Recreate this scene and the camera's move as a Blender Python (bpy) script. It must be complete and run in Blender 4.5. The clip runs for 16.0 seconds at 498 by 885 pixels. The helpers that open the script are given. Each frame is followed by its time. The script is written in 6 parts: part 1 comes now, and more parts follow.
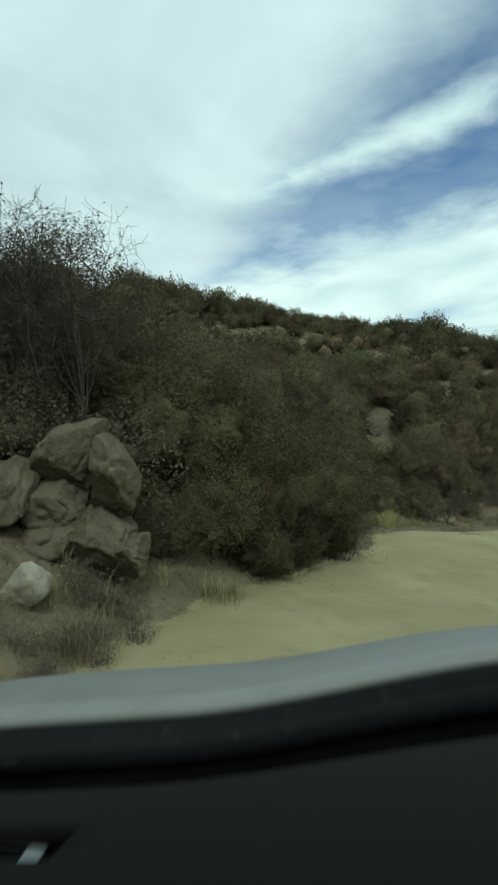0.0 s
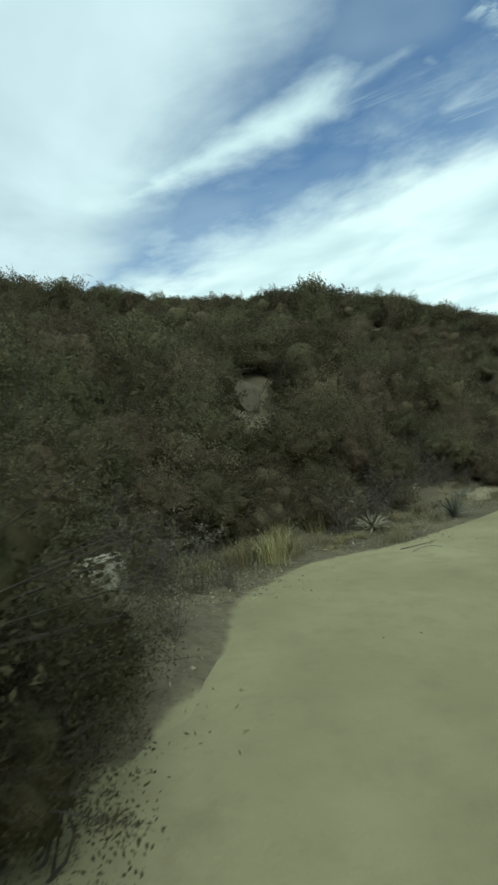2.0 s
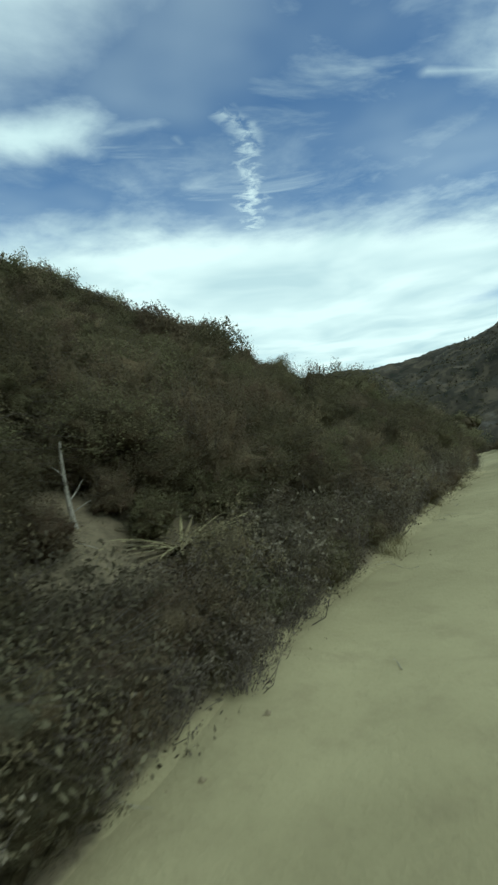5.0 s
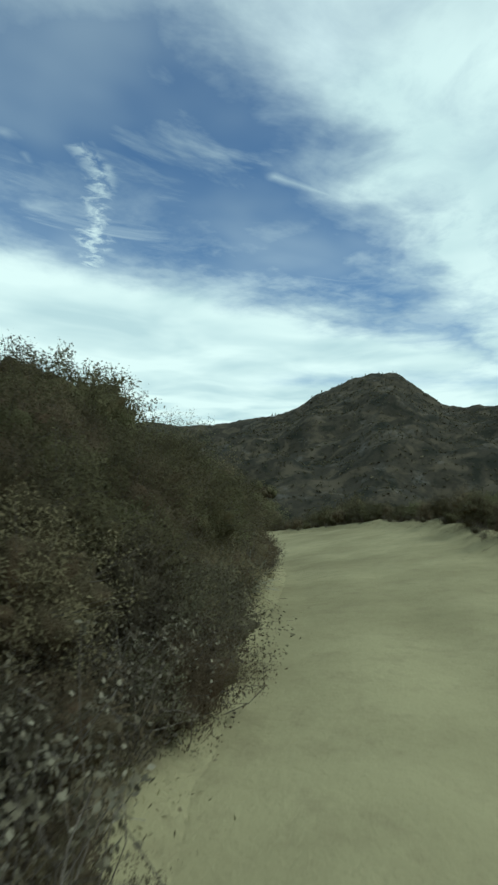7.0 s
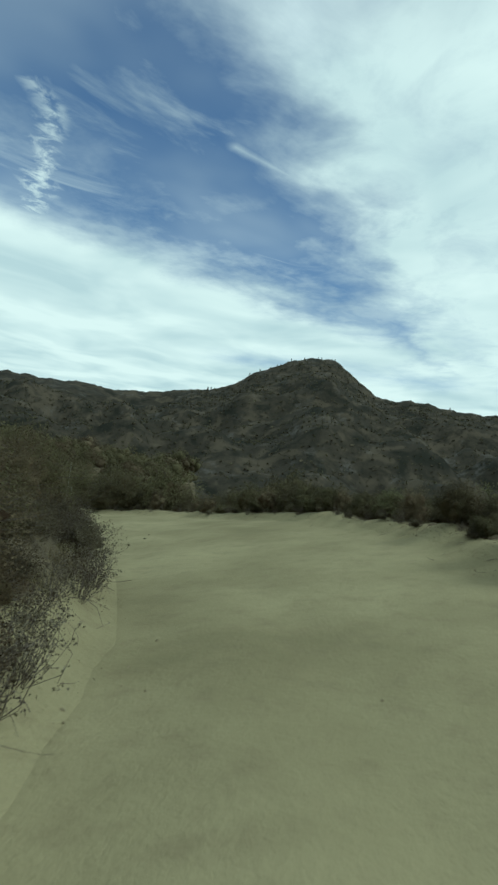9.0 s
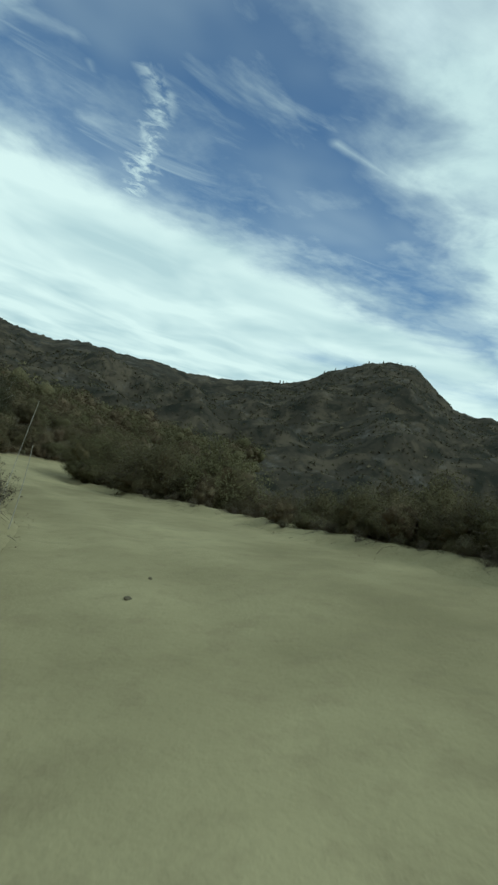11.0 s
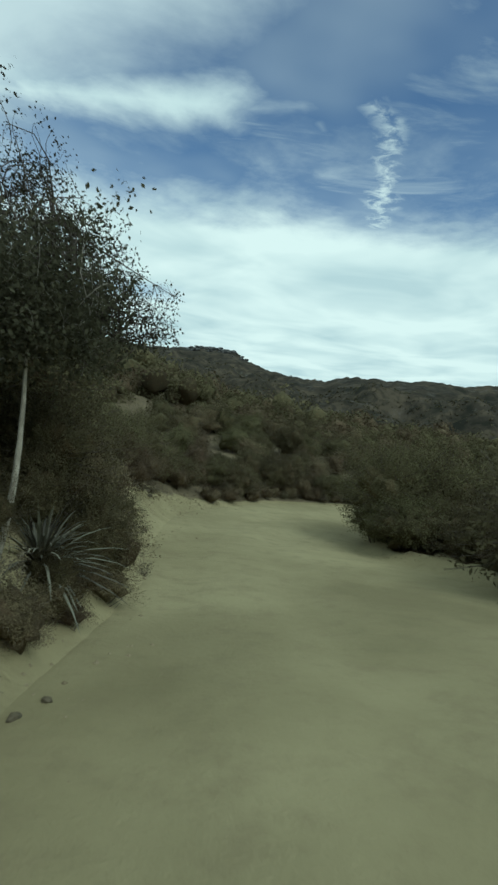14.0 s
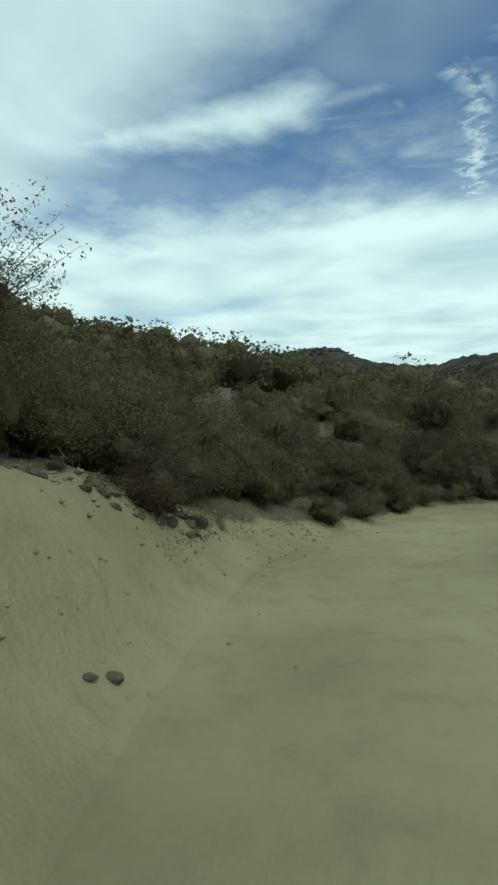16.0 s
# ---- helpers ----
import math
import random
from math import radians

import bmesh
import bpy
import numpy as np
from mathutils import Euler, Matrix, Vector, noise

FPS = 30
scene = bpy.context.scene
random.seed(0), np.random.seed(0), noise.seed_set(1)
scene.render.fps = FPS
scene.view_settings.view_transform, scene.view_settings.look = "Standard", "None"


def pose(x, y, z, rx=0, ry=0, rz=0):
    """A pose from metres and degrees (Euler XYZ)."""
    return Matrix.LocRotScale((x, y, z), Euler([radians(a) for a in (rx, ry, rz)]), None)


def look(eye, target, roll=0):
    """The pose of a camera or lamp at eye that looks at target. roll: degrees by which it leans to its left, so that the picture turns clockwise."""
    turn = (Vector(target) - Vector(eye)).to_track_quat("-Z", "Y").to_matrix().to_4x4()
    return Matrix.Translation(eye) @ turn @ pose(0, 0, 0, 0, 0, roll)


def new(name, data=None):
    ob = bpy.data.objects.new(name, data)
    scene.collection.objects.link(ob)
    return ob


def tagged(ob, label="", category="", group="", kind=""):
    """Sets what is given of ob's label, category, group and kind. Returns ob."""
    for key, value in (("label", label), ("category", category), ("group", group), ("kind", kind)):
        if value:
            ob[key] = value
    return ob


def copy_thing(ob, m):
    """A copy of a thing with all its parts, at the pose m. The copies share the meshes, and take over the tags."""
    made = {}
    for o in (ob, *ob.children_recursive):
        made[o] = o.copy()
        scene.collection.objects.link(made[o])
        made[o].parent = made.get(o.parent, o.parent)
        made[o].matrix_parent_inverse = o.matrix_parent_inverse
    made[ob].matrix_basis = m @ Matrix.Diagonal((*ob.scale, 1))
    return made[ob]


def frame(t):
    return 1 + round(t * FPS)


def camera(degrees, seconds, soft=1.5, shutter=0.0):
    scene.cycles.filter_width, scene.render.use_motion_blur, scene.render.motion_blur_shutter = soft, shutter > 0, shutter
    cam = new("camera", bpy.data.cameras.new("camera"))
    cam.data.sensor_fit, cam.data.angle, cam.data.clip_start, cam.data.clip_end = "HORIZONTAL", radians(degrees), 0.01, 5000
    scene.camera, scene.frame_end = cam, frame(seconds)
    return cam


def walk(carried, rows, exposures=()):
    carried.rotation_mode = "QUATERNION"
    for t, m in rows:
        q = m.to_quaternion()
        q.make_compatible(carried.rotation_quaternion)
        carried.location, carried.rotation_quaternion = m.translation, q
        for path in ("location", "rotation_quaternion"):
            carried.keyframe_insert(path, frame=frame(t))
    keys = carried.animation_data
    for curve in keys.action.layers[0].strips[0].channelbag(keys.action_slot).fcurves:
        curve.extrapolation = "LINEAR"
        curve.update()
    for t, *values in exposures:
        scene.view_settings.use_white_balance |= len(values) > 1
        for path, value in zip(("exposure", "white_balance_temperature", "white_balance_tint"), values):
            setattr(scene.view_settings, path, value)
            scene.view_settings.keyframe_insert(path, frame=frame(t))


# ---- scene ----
cam = camera(48.4, 16.0, soft=2.6, shutter=0.12)
PATH = [
    (0.0, 0.000, 0.000, 1.450, 93.17, 3.12, 9.40),
    (0.5, -0.063, 1.791, 1.628, 93.28, 6.01, 8.50),
    (1.0, 0.091, 3.580, 1.470, 93.23, 8.37, 6.87),
    (1.5, 0.453, 5.341, 1.359, 92.82, 9.40, 3.83),
    (2.0, 1.041, 7.086, 1.259, 92.25, 12.63, -0.05),
    (2.5, 1.650, 8.888, 1.105, 91.61, 11.30, -4.91),
    (3.0, 2.559, 10.674, 0.980, 91.47, 10.99, -9.25),
    (3.5, 3.661, 12.716, 0.787, 91.37, 10.61, -14.58),
    (4.0, 5.025, 14.819, 0.649, 91.13, 9.25, -19.27),
    (4.5, 6.350, 17.056, 0.700, 91.19, 7.61, -24.61),
    (5.0, 8.072, 18.895, 0.774, 91.47, 6.40, -30.00),
    (5.5, 9.871, 20.655, 0.840, 92.27, 4.69, -35.45),
    (6.0, 11.763, 22.306, 0.892, 93.60, 2.49, -40.95),
    (6.5, 13.770, 23.817, 0.922, 95.01, 0.23, -46.05),
    (7.0, 15.861, 25.215, 0.935, 96.05, -1.65, -50.31),
    (7.5, 18.013, 26.521, 0.929, 96.27, -2.69, -53.27),
    (8.0, 20.208, 27.760, 0.910, 95.68, -2.90, -54.94),
    (8.5, 22.367, 29.066, 0.884, 94.96, -4.31, -56.45),
    (9.0, 24.475, 30.455, 0.847, 94.12, -6.92, -57.80),
    (9.5, 26.514, 31.948, 0.793, 93.31, -9.93, -58.45),
    (10.0, 28.498, 33.522, 0.722, 92.69, -12.56, -57.88),
    (10.5, 30.434, 35.158, 0.637, 92.41, -14.03, -55.54),
    (11.0, 32.337, 36.839, 0.540, 92.49, -14.32, -51.45),
    (11.5, 34.096, 38.669, 0.458, 91.87, -14.29, -46.20),
    (12.0, 35.634, 40.757, 0.365, 91.78, -12.78, -40.59),
    (12.5, 37.121, 42.987, 0.282, 91.42, -11.50, -35.33),
    (13.0, 38.432, 45.211, 0.126, 91.45, -9.34, -30.71),
    (13.5, 39.647, 47.323, -0.043, 91.18, -7.96, -26.28),
    (14.0, 40.757, 49.514, -0.281, 90.38, -6.36, -22.49),
    (14.5, 41.605, 51.502, -0.488, 89.44, -6.45, -18.87),
    (15.0, 42.299, 53.481, -0.592, 88.92, -6.08, -15.83),
    (15.5, 42.818, 55.089, -0.674, 89.43, -3.69, -12.89),
    (16.0, 43.373, 56.808, -0.757, 90.21, 0.80, -10.59),
]
walk(cam, [(r[0], pose(*r[1:])) for r in PATH],
     exposures=[(0.0, 0.02, 5550, -8.0), (3.0, 0.05, 5350, -8.0), (8.0, -0.12, 5400, -8.0), (12.5, -0.2, 5400, -8.0), (16.0, -0.12, 5400, -8.0)])

# ---------------------------------------------------------------- world and sun
SUN_AZ, SUN_EL = 160.0, 48.0


class Nodes:
    """Short ways to write node trees."""

    def __init__(self, tree):
        self.tree = tree

    def add(self, kind, **inputs):
        n = self.tree.nodes.new(kind)
        for key, value in inputs.items():
            self.put(n.inputs[key.replace("_", " ")], value)
        return n

    def put(self, socket, value):
        if isinstance(value, bpy.types.NodeSocket):
            self.tree.links.new(value, socket)
        else:
            socket.default_value = value

    def math(self, op, a, b=0.0, c=0.0, clamp=False):
        n = self.tree.nodes.new("ShaderNodeMath")
        n.operation, n.use_clamp = op, clamp
        for s, v in zip(n.inputs, (a, b, c)):
            self.put(s, v)
        return n.outputs[0]

    def vmath(self, op, a, b=(0, 0, 0)):
        n = self.tree.nodes.new("ShaderNodeVectorMath")
        n.operation = op
        self.put(n.inputs[0], a)
        self.put(n.inputs[1], b)
        return n.outputs["Value"] if op in ("LENGTH", "DOT_PRODUCT", "DISTANCE") else n.outputs[0]

    def step(self, v, lo, hi):
        n = self.tree.nodes.new("ShaderNodeMapRange")
        n.interpolation_type = "SMOOTHSTEP"
        self.put(n.inputs[0], v)
        if lo > hi:
            lo, hi = hi, lo
            n.inputs[3].default_value, n.inputs[4].default_value = 1.0, 0.0
        n.inputs[1].default_value, n.inputs[2].default_value = lo, hi
        return n.outputs[0]

    def noise(self, vec, scale, detail=4.0, rough=0.55, warp=0.0):
        n = self.tree.nodes.new("ShaderNodeTexNoise")
        n.inputs["Scale"].default_value, n.inputs["Detail"].default_value = scale, detail
        n.inputs["Roughness"].default_value, n.inputs["Distortion"].default_value = rough, warp
        if vec is not None:
            self.put(n.inputs["Vector"], vec)
        return n.outputs["Fac"]

    def mix(self, fac, a, b, mode="MIX"):
        n = self.tree.nodes.new("ShaderNodeMix")
        n.data_type, n.blend_type = "RGBA", mode
        self.put(n.inputs[0], fac)
        self.put(n.inputs[6], a)
        self.put(n.inputs[7], b)
        return n.outputs[2]

    def ramp(self, fac, *stops):
        n = self.tree.nodes.new("ShaderNodeValToRGB")
        els = n.color_ramp.elements
        while len(els) < len(stops):
            els.new(0.5)
        for e, (p, c) in zip(els, stops):
            e.position, e.color = p, (*c, 1)
        self.put(n.inputs[0], fac)
        return n.outputs[0]


world = bpy.data.worlds.new("sky")
scene.world = world
world.use_nodes = True
world.node_tree.nodes.clear()
W = Nodes(world.node_tree)
sky = W.add("ShaderNodeTexSky")
sky.sky_type, sky.sun_disc = "NISHITA", False
sky.sun_elevation, sky.sun_rotation = radians(SUN_EL), radians(SUN_AZ)
sky.air_density, sky.dust_density, sky.ozone_density = 1.0, 0.6, 2.0
way = W.add("ShaderNodeTexCoord").outputs["Generated"]
parts = W.add("ShaderNodeSeparateXYZ", Vector=way)
up = W.math("MULTIPLY", W.math("MAXIMUM", parts.outputs[2], 0.03), 1.13)
# a flat cloud deck: the ways are laid onto a plane one unit up
px, py = W.math("DIVIDE", parts.outputs[0], up), W.math("DIVIDE", parts.outputs[1], up)
flat = W.add("ShaderNodeCombineXYZ", X=px, Y=py).outputs[0]
radius = W.vmath("LENGTH", flat)
n1 = W.math("SUBTRACT", W.noise(flat, 2.2, 6, 0.6, 0.4), 0.5)
n2 = W.math("SUBTRACT", W.noise(flat, 6.5, 5, 0.6, 0.3), 0.5)
rough_edge = W.math("ADD", W.math("MULTIPLY", n1, 0.9), W.math("MULTIPLY", n2, 0.28))


def capsule(ax, ay, bx, by, wide, soft, wobble):
    """Cover of a streak of cloud from a to b on the deck."""
    dx, dy = bx - ax, by - ay
    ll = dx * dx + dy * dy
    rx, ry = W.math("SUBTRACT", px, ax), W.math("SUBTRACT", py, ay)
    t = W.math("DIVIDE", W.math("ADD", W.math("MULTIPLY", rx, dx), W.math("MULTIPLY", ry, dy)), ll, clamp=True)
    ex = W.math("SUBTRACT", rx, W.math("MULTIPLY", t, dx))
    ey = W.math("SUBTRACT", ry, W.math("MULTIPLY", t, dy))
    d = W.math("SQRT", W.math("ADD", W.math("MULTIPLY", ex, ex), W.math("MULTIPLY", ey, ey)))
    d = W.math("ADD", d, W.math("MULTIPLY", rough_edge, wobble))
    return W.step(d, wide + soft, wide - soft)


# the grey-white mass on one side of the deck
mass = W.math("ADD", W.math("ADD", px, W.math("MULTIPLY", W.math("SUBTRACT", py, 1.2), 0.55)), W.math("MULTIPLY", rough_edge, 0.45))
mass = W.step(mass, 0.50, -0.08)
# thick cloud overhead, white towards one end
overhead = W.math("ADD", W.math("SUBTRACT", py, W.math("MULTIPLY", px, 0.14)), W.math("MULTIPLY", rough_edge, 0.75))
overhead = W.math("MULTIPLY", W.step(overhead, 0.78, 0.30), W.math("ADD", 0.55, W.math("MULTIPLY", W.noise(flat, 3.6, 6, 0.62, 0.6), 0.85)), clamp=True)
whiter = W.step(W.math("ADD", px, W.math("MULTIPLY", rough_edge, 0.4)), 0.75, 1.05)
# the white band low over the hills
band = W.math("ADD", W.math("ADD", W.math("MULTIPLY", px, 0.33), W.math("MULTIPLY", py, 0.85)), W.math("MULTIPLY", rough_edge, 0.75))
band = W.step(band, 1.56, 2.16)
# thin streaks
turned = W.add("ShaderNodeMapping", Vector=flat, Rotation=(0, 0, radians(25))).outputs[0]
streaks = W.noise(W.add("ShaderNodeMapping", Vector=turned, Scale=(1.0, 2.7, 1)).outputs[0], 1.7, 7, 0.6, 0.7)
wisps = W.math("MULTIPLY", W.step(streaks, 0.46, 0.82), 0.65)
veil = W.math("MULTIPLY", W.step(W.noise(turned, 1.4, 3, 0.5), 0.35, 0.7), 0.30)
tail = capsule(0.38, 1.42, -0.22, 1.70, 0.075, 0.13, 0.42)
tip = W.math("MULTIPLY", capsule(0.58, 1.30, 0.42, 1.42, 0.01, 0.07, 0.22), 0.7)
ripple = W.step(W.noise(W.add("ShaderNodeMapping", Vector=turned, Scale=(10, 11, 1)).outputs[0], 1.7, 5, 0.62, 0.5), 0.36, 0.66)
trail = W.math("MULTIPLY", capsule(0.83, 1.26, 1.50, 2.30, 0.040, 0.055, 0.11), W.math("ADD", 0.15, W.math("MULTIPLY", ripple, 0.7)))
trail_top = W.math("MULTIPLY", capsule(0.72, 1.20, 0.83, 1.24, 0.01, 0.06, 0.16), W.math("MULTIPLY", ripple, 1.1))
trail_end = W.math("MULTIPLY", capsule(1.36, 2.10, 1.75, 2.5, 0.008, 0.03, 0.05), 0.6)
blot = W.math("MULTIPLY", capsule(0.655, 1.34, 0.68, 1.36, 0.0, 0.035, 0.06), 0.6)
curl = W.math("MULTIPLY", capsule(1.13, 0.88, 1.34, 0.79, 0.0, 0.04, 0.08), 0.9)
# a mottled veil that thickens towards the band
low_veil = W.math("MULTIPLY", W.step(W.math("ADD", radius, W.math("MULTIPLY", n1, 1.2)), 1.35, 2.2), W.math("MULTIPLY", W.step(W.noise(flat, 3.4, 6, 0.6, 0.15), 0.32, 0.72), 0.6))
cover = W.math("MAXIMUM", W.math("MAXIMUM", mass, veil), low_veil)
for part_of_it in (overhead, band, wisps, tail, tip, trail, trail_top, trail_end, blot, curl):
    cover = W.math("MAXIMUM", cover, part_of_it)
# gaps low in the band
gaps = W.math("MAXIMUM", capsule(0.0, 4.0, 0.6, 3.45, 0.05, 0.3, 0.7), capsule(3.3, 2.2, 4.1, 1.1, 0.1, 0.35, 0.8))
cover = W.math("MULTIPLY", cover, W.math("SUBTRACT", 1.0, W.math("MULTIPLY", gaps, 0.6)))
# how bright the cloud is: grey in the thick mass, bright in band and streaks
shade = W.noise(flat, 1.3, 5, 0.55, 0.5)
bright = W.math("MAXIMUM", W.math("MAXIMUM", band, tail), W.math("MAXIMUM", W.math("MULTIPLY", whiter, overhead), W.math("MAXIMUM", trail, curl)))
cloud_dim = W.ramp(shade, (0.25, (0.55, 0.60, 0.585)), (0.75, (0.88, 0.91, 0.87)))
shade2 = W.noise(flat, 1.5, 3.5, 0.5, 0.4)
cloud_lit = W.ramp(shade2, (0.30, (0.66, 0.74, 0.71)), (0.62, (0.97, 1.0, 0.90)))
cloud = W.mix(bright, cloud_dim, cloud_lit)
blue = W.mix(1.0, sky.outputs[0], (0.106, 0.107, 0.108, 1), "MULTIPLY")
total = W.mix(cover, blue, cloud)
back = W.add("ShaderNodeBackground", Color=total, Strength=1.0)
W.tree.links.new(back.outputs[0], W.add("ShaderNodeOutputWorld").inputs[0])

sun = new("sun", bpy.data.lights.new("sun", "SUN"))
sun.data.energy, sun.data.angle, sun.data.color = 1.3, radians(18), (1.0, 0.95, 0.86)
sun_way = Vector((math.sin(radians(SUN_AZ)) * math.cos(radians(SUN_EL)), math.cos(radians(SUN_AZ)) * math.cos(radians(SUN_EL)), math.sin(radians(SUN_EL))))
sun.matrix_world = look(sun_way * 60, (0, 0, 0))


# ---------------------------------------------------------------- materials
def material(name, build, rough=0.8, metal=0.0, bump=0.0, bump_scale=40.0, spec=0.3, coarse=0.0, thin=0.0):
    m = bpy.data.materials.new(name)
    m.use_nodes = True
    m.node_tree.nodes.clear()
    n = Nodes(m.node_tree)
    bsdf = n.add("ShaderNodeBsdfPrincipled")
    out = n.add("ShaderNodeOutputMaterial")
    n.tree.links.new(bsdf.outputs[0], out.inputs[0])
    place = n.add("ShaderNodeTexCoord").outputs["Object"]
    paint = build(n, place)
    n.put(bsdf.inputs["Base Color"], paint)
    if thin:
        thin_side = n.add("ShaderNodeBsdfTranslucent", Color=paint)
        both = n.add("ShaderNodeMixShader", Fac=thin)
        n.tree.links.new(bsdf.outputs[0], both.inputs[1])
        n.tree.links.new(thin_side.outputs[0], both.inputs[2])
        n.tree.links.new(both.outputs[0], out.inputs[0])
    n.put(bsdf.inputs["Roughness"], rough)
    n.put(bsdf.inputs["Metallic"], metal)
    n.put(bsdf.inputs["Specular IOR Level"], spec)
    if bump:
        relief = n.noise(place, bump_scale, 6, 0.65)
        if coarse:
            relief = n.math("ADD", relief, n.math("MULTIPLY", n.noise(place, bump_scale * 0.2, 4, 0.6, 0.5), coarse))
        b = n.add("ShaderNodeBump", Strength=bump, Distance=0.05, Height=relief)
        n.put(bsdf.inputs["Normal"], b.outputs[0])
    return m


def leaf_paint(dark, mid, light):
    def build(n, place):
        isl = n.add("ShaderNodeNewGeometry").outputs["Random Per Island"]
        c = n.ramp(isl, (0.0, dark), (0.55, mid), (1.0, light))
        rnd = n.add("ShaderNodeObjectInfo").outputs["Random"]
        hsv = n.add("ShaderNodeHueSaturation", Color=c)
        n.put(hsv.inputs["Hue"], n.math("ADD", 0.485, n.math("MULTIPLY", rnd, 0.03)))
        tone = n.noise(place, 1.7, 4, 0.6)
        n.put(hsv.inputs["Value"], n.math("MULTIPLY", n.math("ADD", 0.62, n.math("MULTIPLY", rnd, 0.8)), n.math("ADD", 0.62, n.math("MULTIPLY", tone, 0.76))))
        return hsv.outputs[0]
    return build


def sand_paint(n, place):
    a = n.noise(place, 0.35, 5, 0.6)
    b = n.noise(place, 3.0, 6, 0.65)
    c = n.noise(place, 55.0, 3, 0.6)
    base = n.ramp(a, (0.3, (0.225, 0.196, 0.105)), (0.7, (0.36, 0.318, 0.177)))
    base = n.mix(n.math("MULTIPLY", n.step(b, 0.45, 0.75), 0.45), base, (0.20, 0.165, 0.095, 1))
    return n.mix(n.math("MULTIPLY", n.step(c, 0.55, 0.75), 0.22), base, (0.20, 0.165, 0.10, 1))


def soil_paint(n, place):
    a = n.noise(place, 0.6, 6, 0.65)
    b = n.noise(place, 9.0, 6, 0.7)
    base = n.ramp(a, (0.3, (0.10, 0.083, 0.052)), (0.55, (0.165, 0.136, 0.084)), (0.8, (0.24, 0.20, 0.125)))
    return n.mix(n.math("MULTIPLY", n.step(b, 0.4, 0.7), 0.6), base, (0.075, 0.063, 0.042, 1))


def ground_paint(n, place):
    """Sand on the cut bank and the verges, dark litter under the brush above it."""
    bare = n.add("ShaderNodeAttribute")
    bare.attribute_name = "bare"
    edge = n.math("ADD", bare.outputs["Fac"], n.math("MULTIPLY", n.math("SUBTRACT", n.noise(place, 1.6, 6, 0.7), 0.5), 0.9))
    return n.mix(n.step(edge, 0.35, 0.62), soil_paint(n, place), sand_paint(n, place))


def mountain_paint(n, place):
    a = n.noise(place, 0.012, 8, 0.62)
    b = n.noise(place, 0.16, 7, 0.75)
    c = n.noise(place, 0.035, 5, 0.6)
    base = n.ramp(a, (0.3, (0.038, 0.034, 0.025)), (0.55, (0.054, 0.047, 0.034)), (0.75, (0.080, 0.067, 0.047)))
    base = n.mix(n.math("MULTIPLY", n.step(b, 0.42, 0.60), 0.6), base, (0.024, 0.024, 0.018, 1))
    e = n.noise(place, 0.055, 4, 0.6, 0.6)
    base = n.mix(n.math("MULTIPLY", n.step(e, 0.50, 0.64), 0.7), base, (0.098, 0.082, 0.056, 1))
    base = n.mix(n.math("MULTIPLY", n.step(e, 0.47, 0.36), 0.75), base, (0.017, 0.019, 0.014, 1))
    return n.mix(n.math("MULTIPLY", n.math("MULTIPLY", n.step(c, 0.52, 0.64), n.step(b, 0.46, 0.6)), 0.5), base, (0.15, 0.138, 0.12, 1))


def rock_paint(n, place):
    a = n.noise(place, 1.6, 7, 0.65, 0.4)
    b = n.noise(place, 16.0, 6, 0.7)
    base = n.ramp(a, (0.3, (0.10, 0.085, 0.055)), (0.6, (0.155, 0.132, 0.086)), (0.8, (0.22, 0.19, 0.13)))
    return n.mix(n.math("MULTIPLY", n.step(b, 0.5, 0.72), 0.6), base, (0.09, 0.085, 0.065, 1))


def bark_paint(dark, light):
    def build(n, place):
        stretched = n.add("ShaderNodeMapping", Vector=place, Scale=(1, 1, 0.2)).outputs[0]
        return n.ramp(n.noise(stretched, 30, 5, 0.65), (0.35, dark), (0.7, light))
    return build


SAND = material("sand", sand_paint, 0.95, bump=0.35, bump_scale=17, spec=0.08, coarse=0.6)
GROUND = material("ground", ground_paint, 0.97, bump=0.5, bump_scale=17, spec=0.08, coarse=2.2)
MOUNTAIN = material("mountain_side", mountain_paint, 0.97, spec=0.05)
ROCK = material("granite", rock_paint, 0.92, bump=0.9, bump_scale=11, spec=0.12)
PALE_ROCK = material("pale_granite", lambda n, p: n.ramp(n.noise(p, 7, 6, 0.65), (0.3, (0.25, 0.23, 0.17)), (0.7, (0.42, 0.385, 0.29))), 0.9, bump=0.5, bump_scale=12, spec=0.2)
CLOD = material("clod", lambda n, p: n.ramp(n.noise(p, 9, 5, 0.7), (0.3, (0.20, 0.165, 0.10)), (0.7, (0.34, 0.29, 0.18))), 0.97, bump=0.5, bump_scale=40, spec=0.05)
GREY_ROCK = material("grey_rock", lambda n, p: n.ramp(n.noise(p, 0.15, 5, 0.65), (0.3, (0.075, 0.075, 0.072)), (0.7, (0.15, 0.15, 0.145))), 0.95, spec=0.05)
BARK = material("bark", bark_paint((0.05, 0.04, 0.03), (0.15, 0.125, 0.10)), 0.95, bump=0.6, bump_scale=30)
PALE_BARK = material("pale_bark", bark_paint((0.20, 0.18, 0.14), (0.42, 0.39, 0.31)), 0.9, bump=0.4, bump_scale=30)
TWIG = material("dry_twig", bark_paint((0.08, 0.065, 0.05), (0.19, 0.16, 0.125)), 0.95)
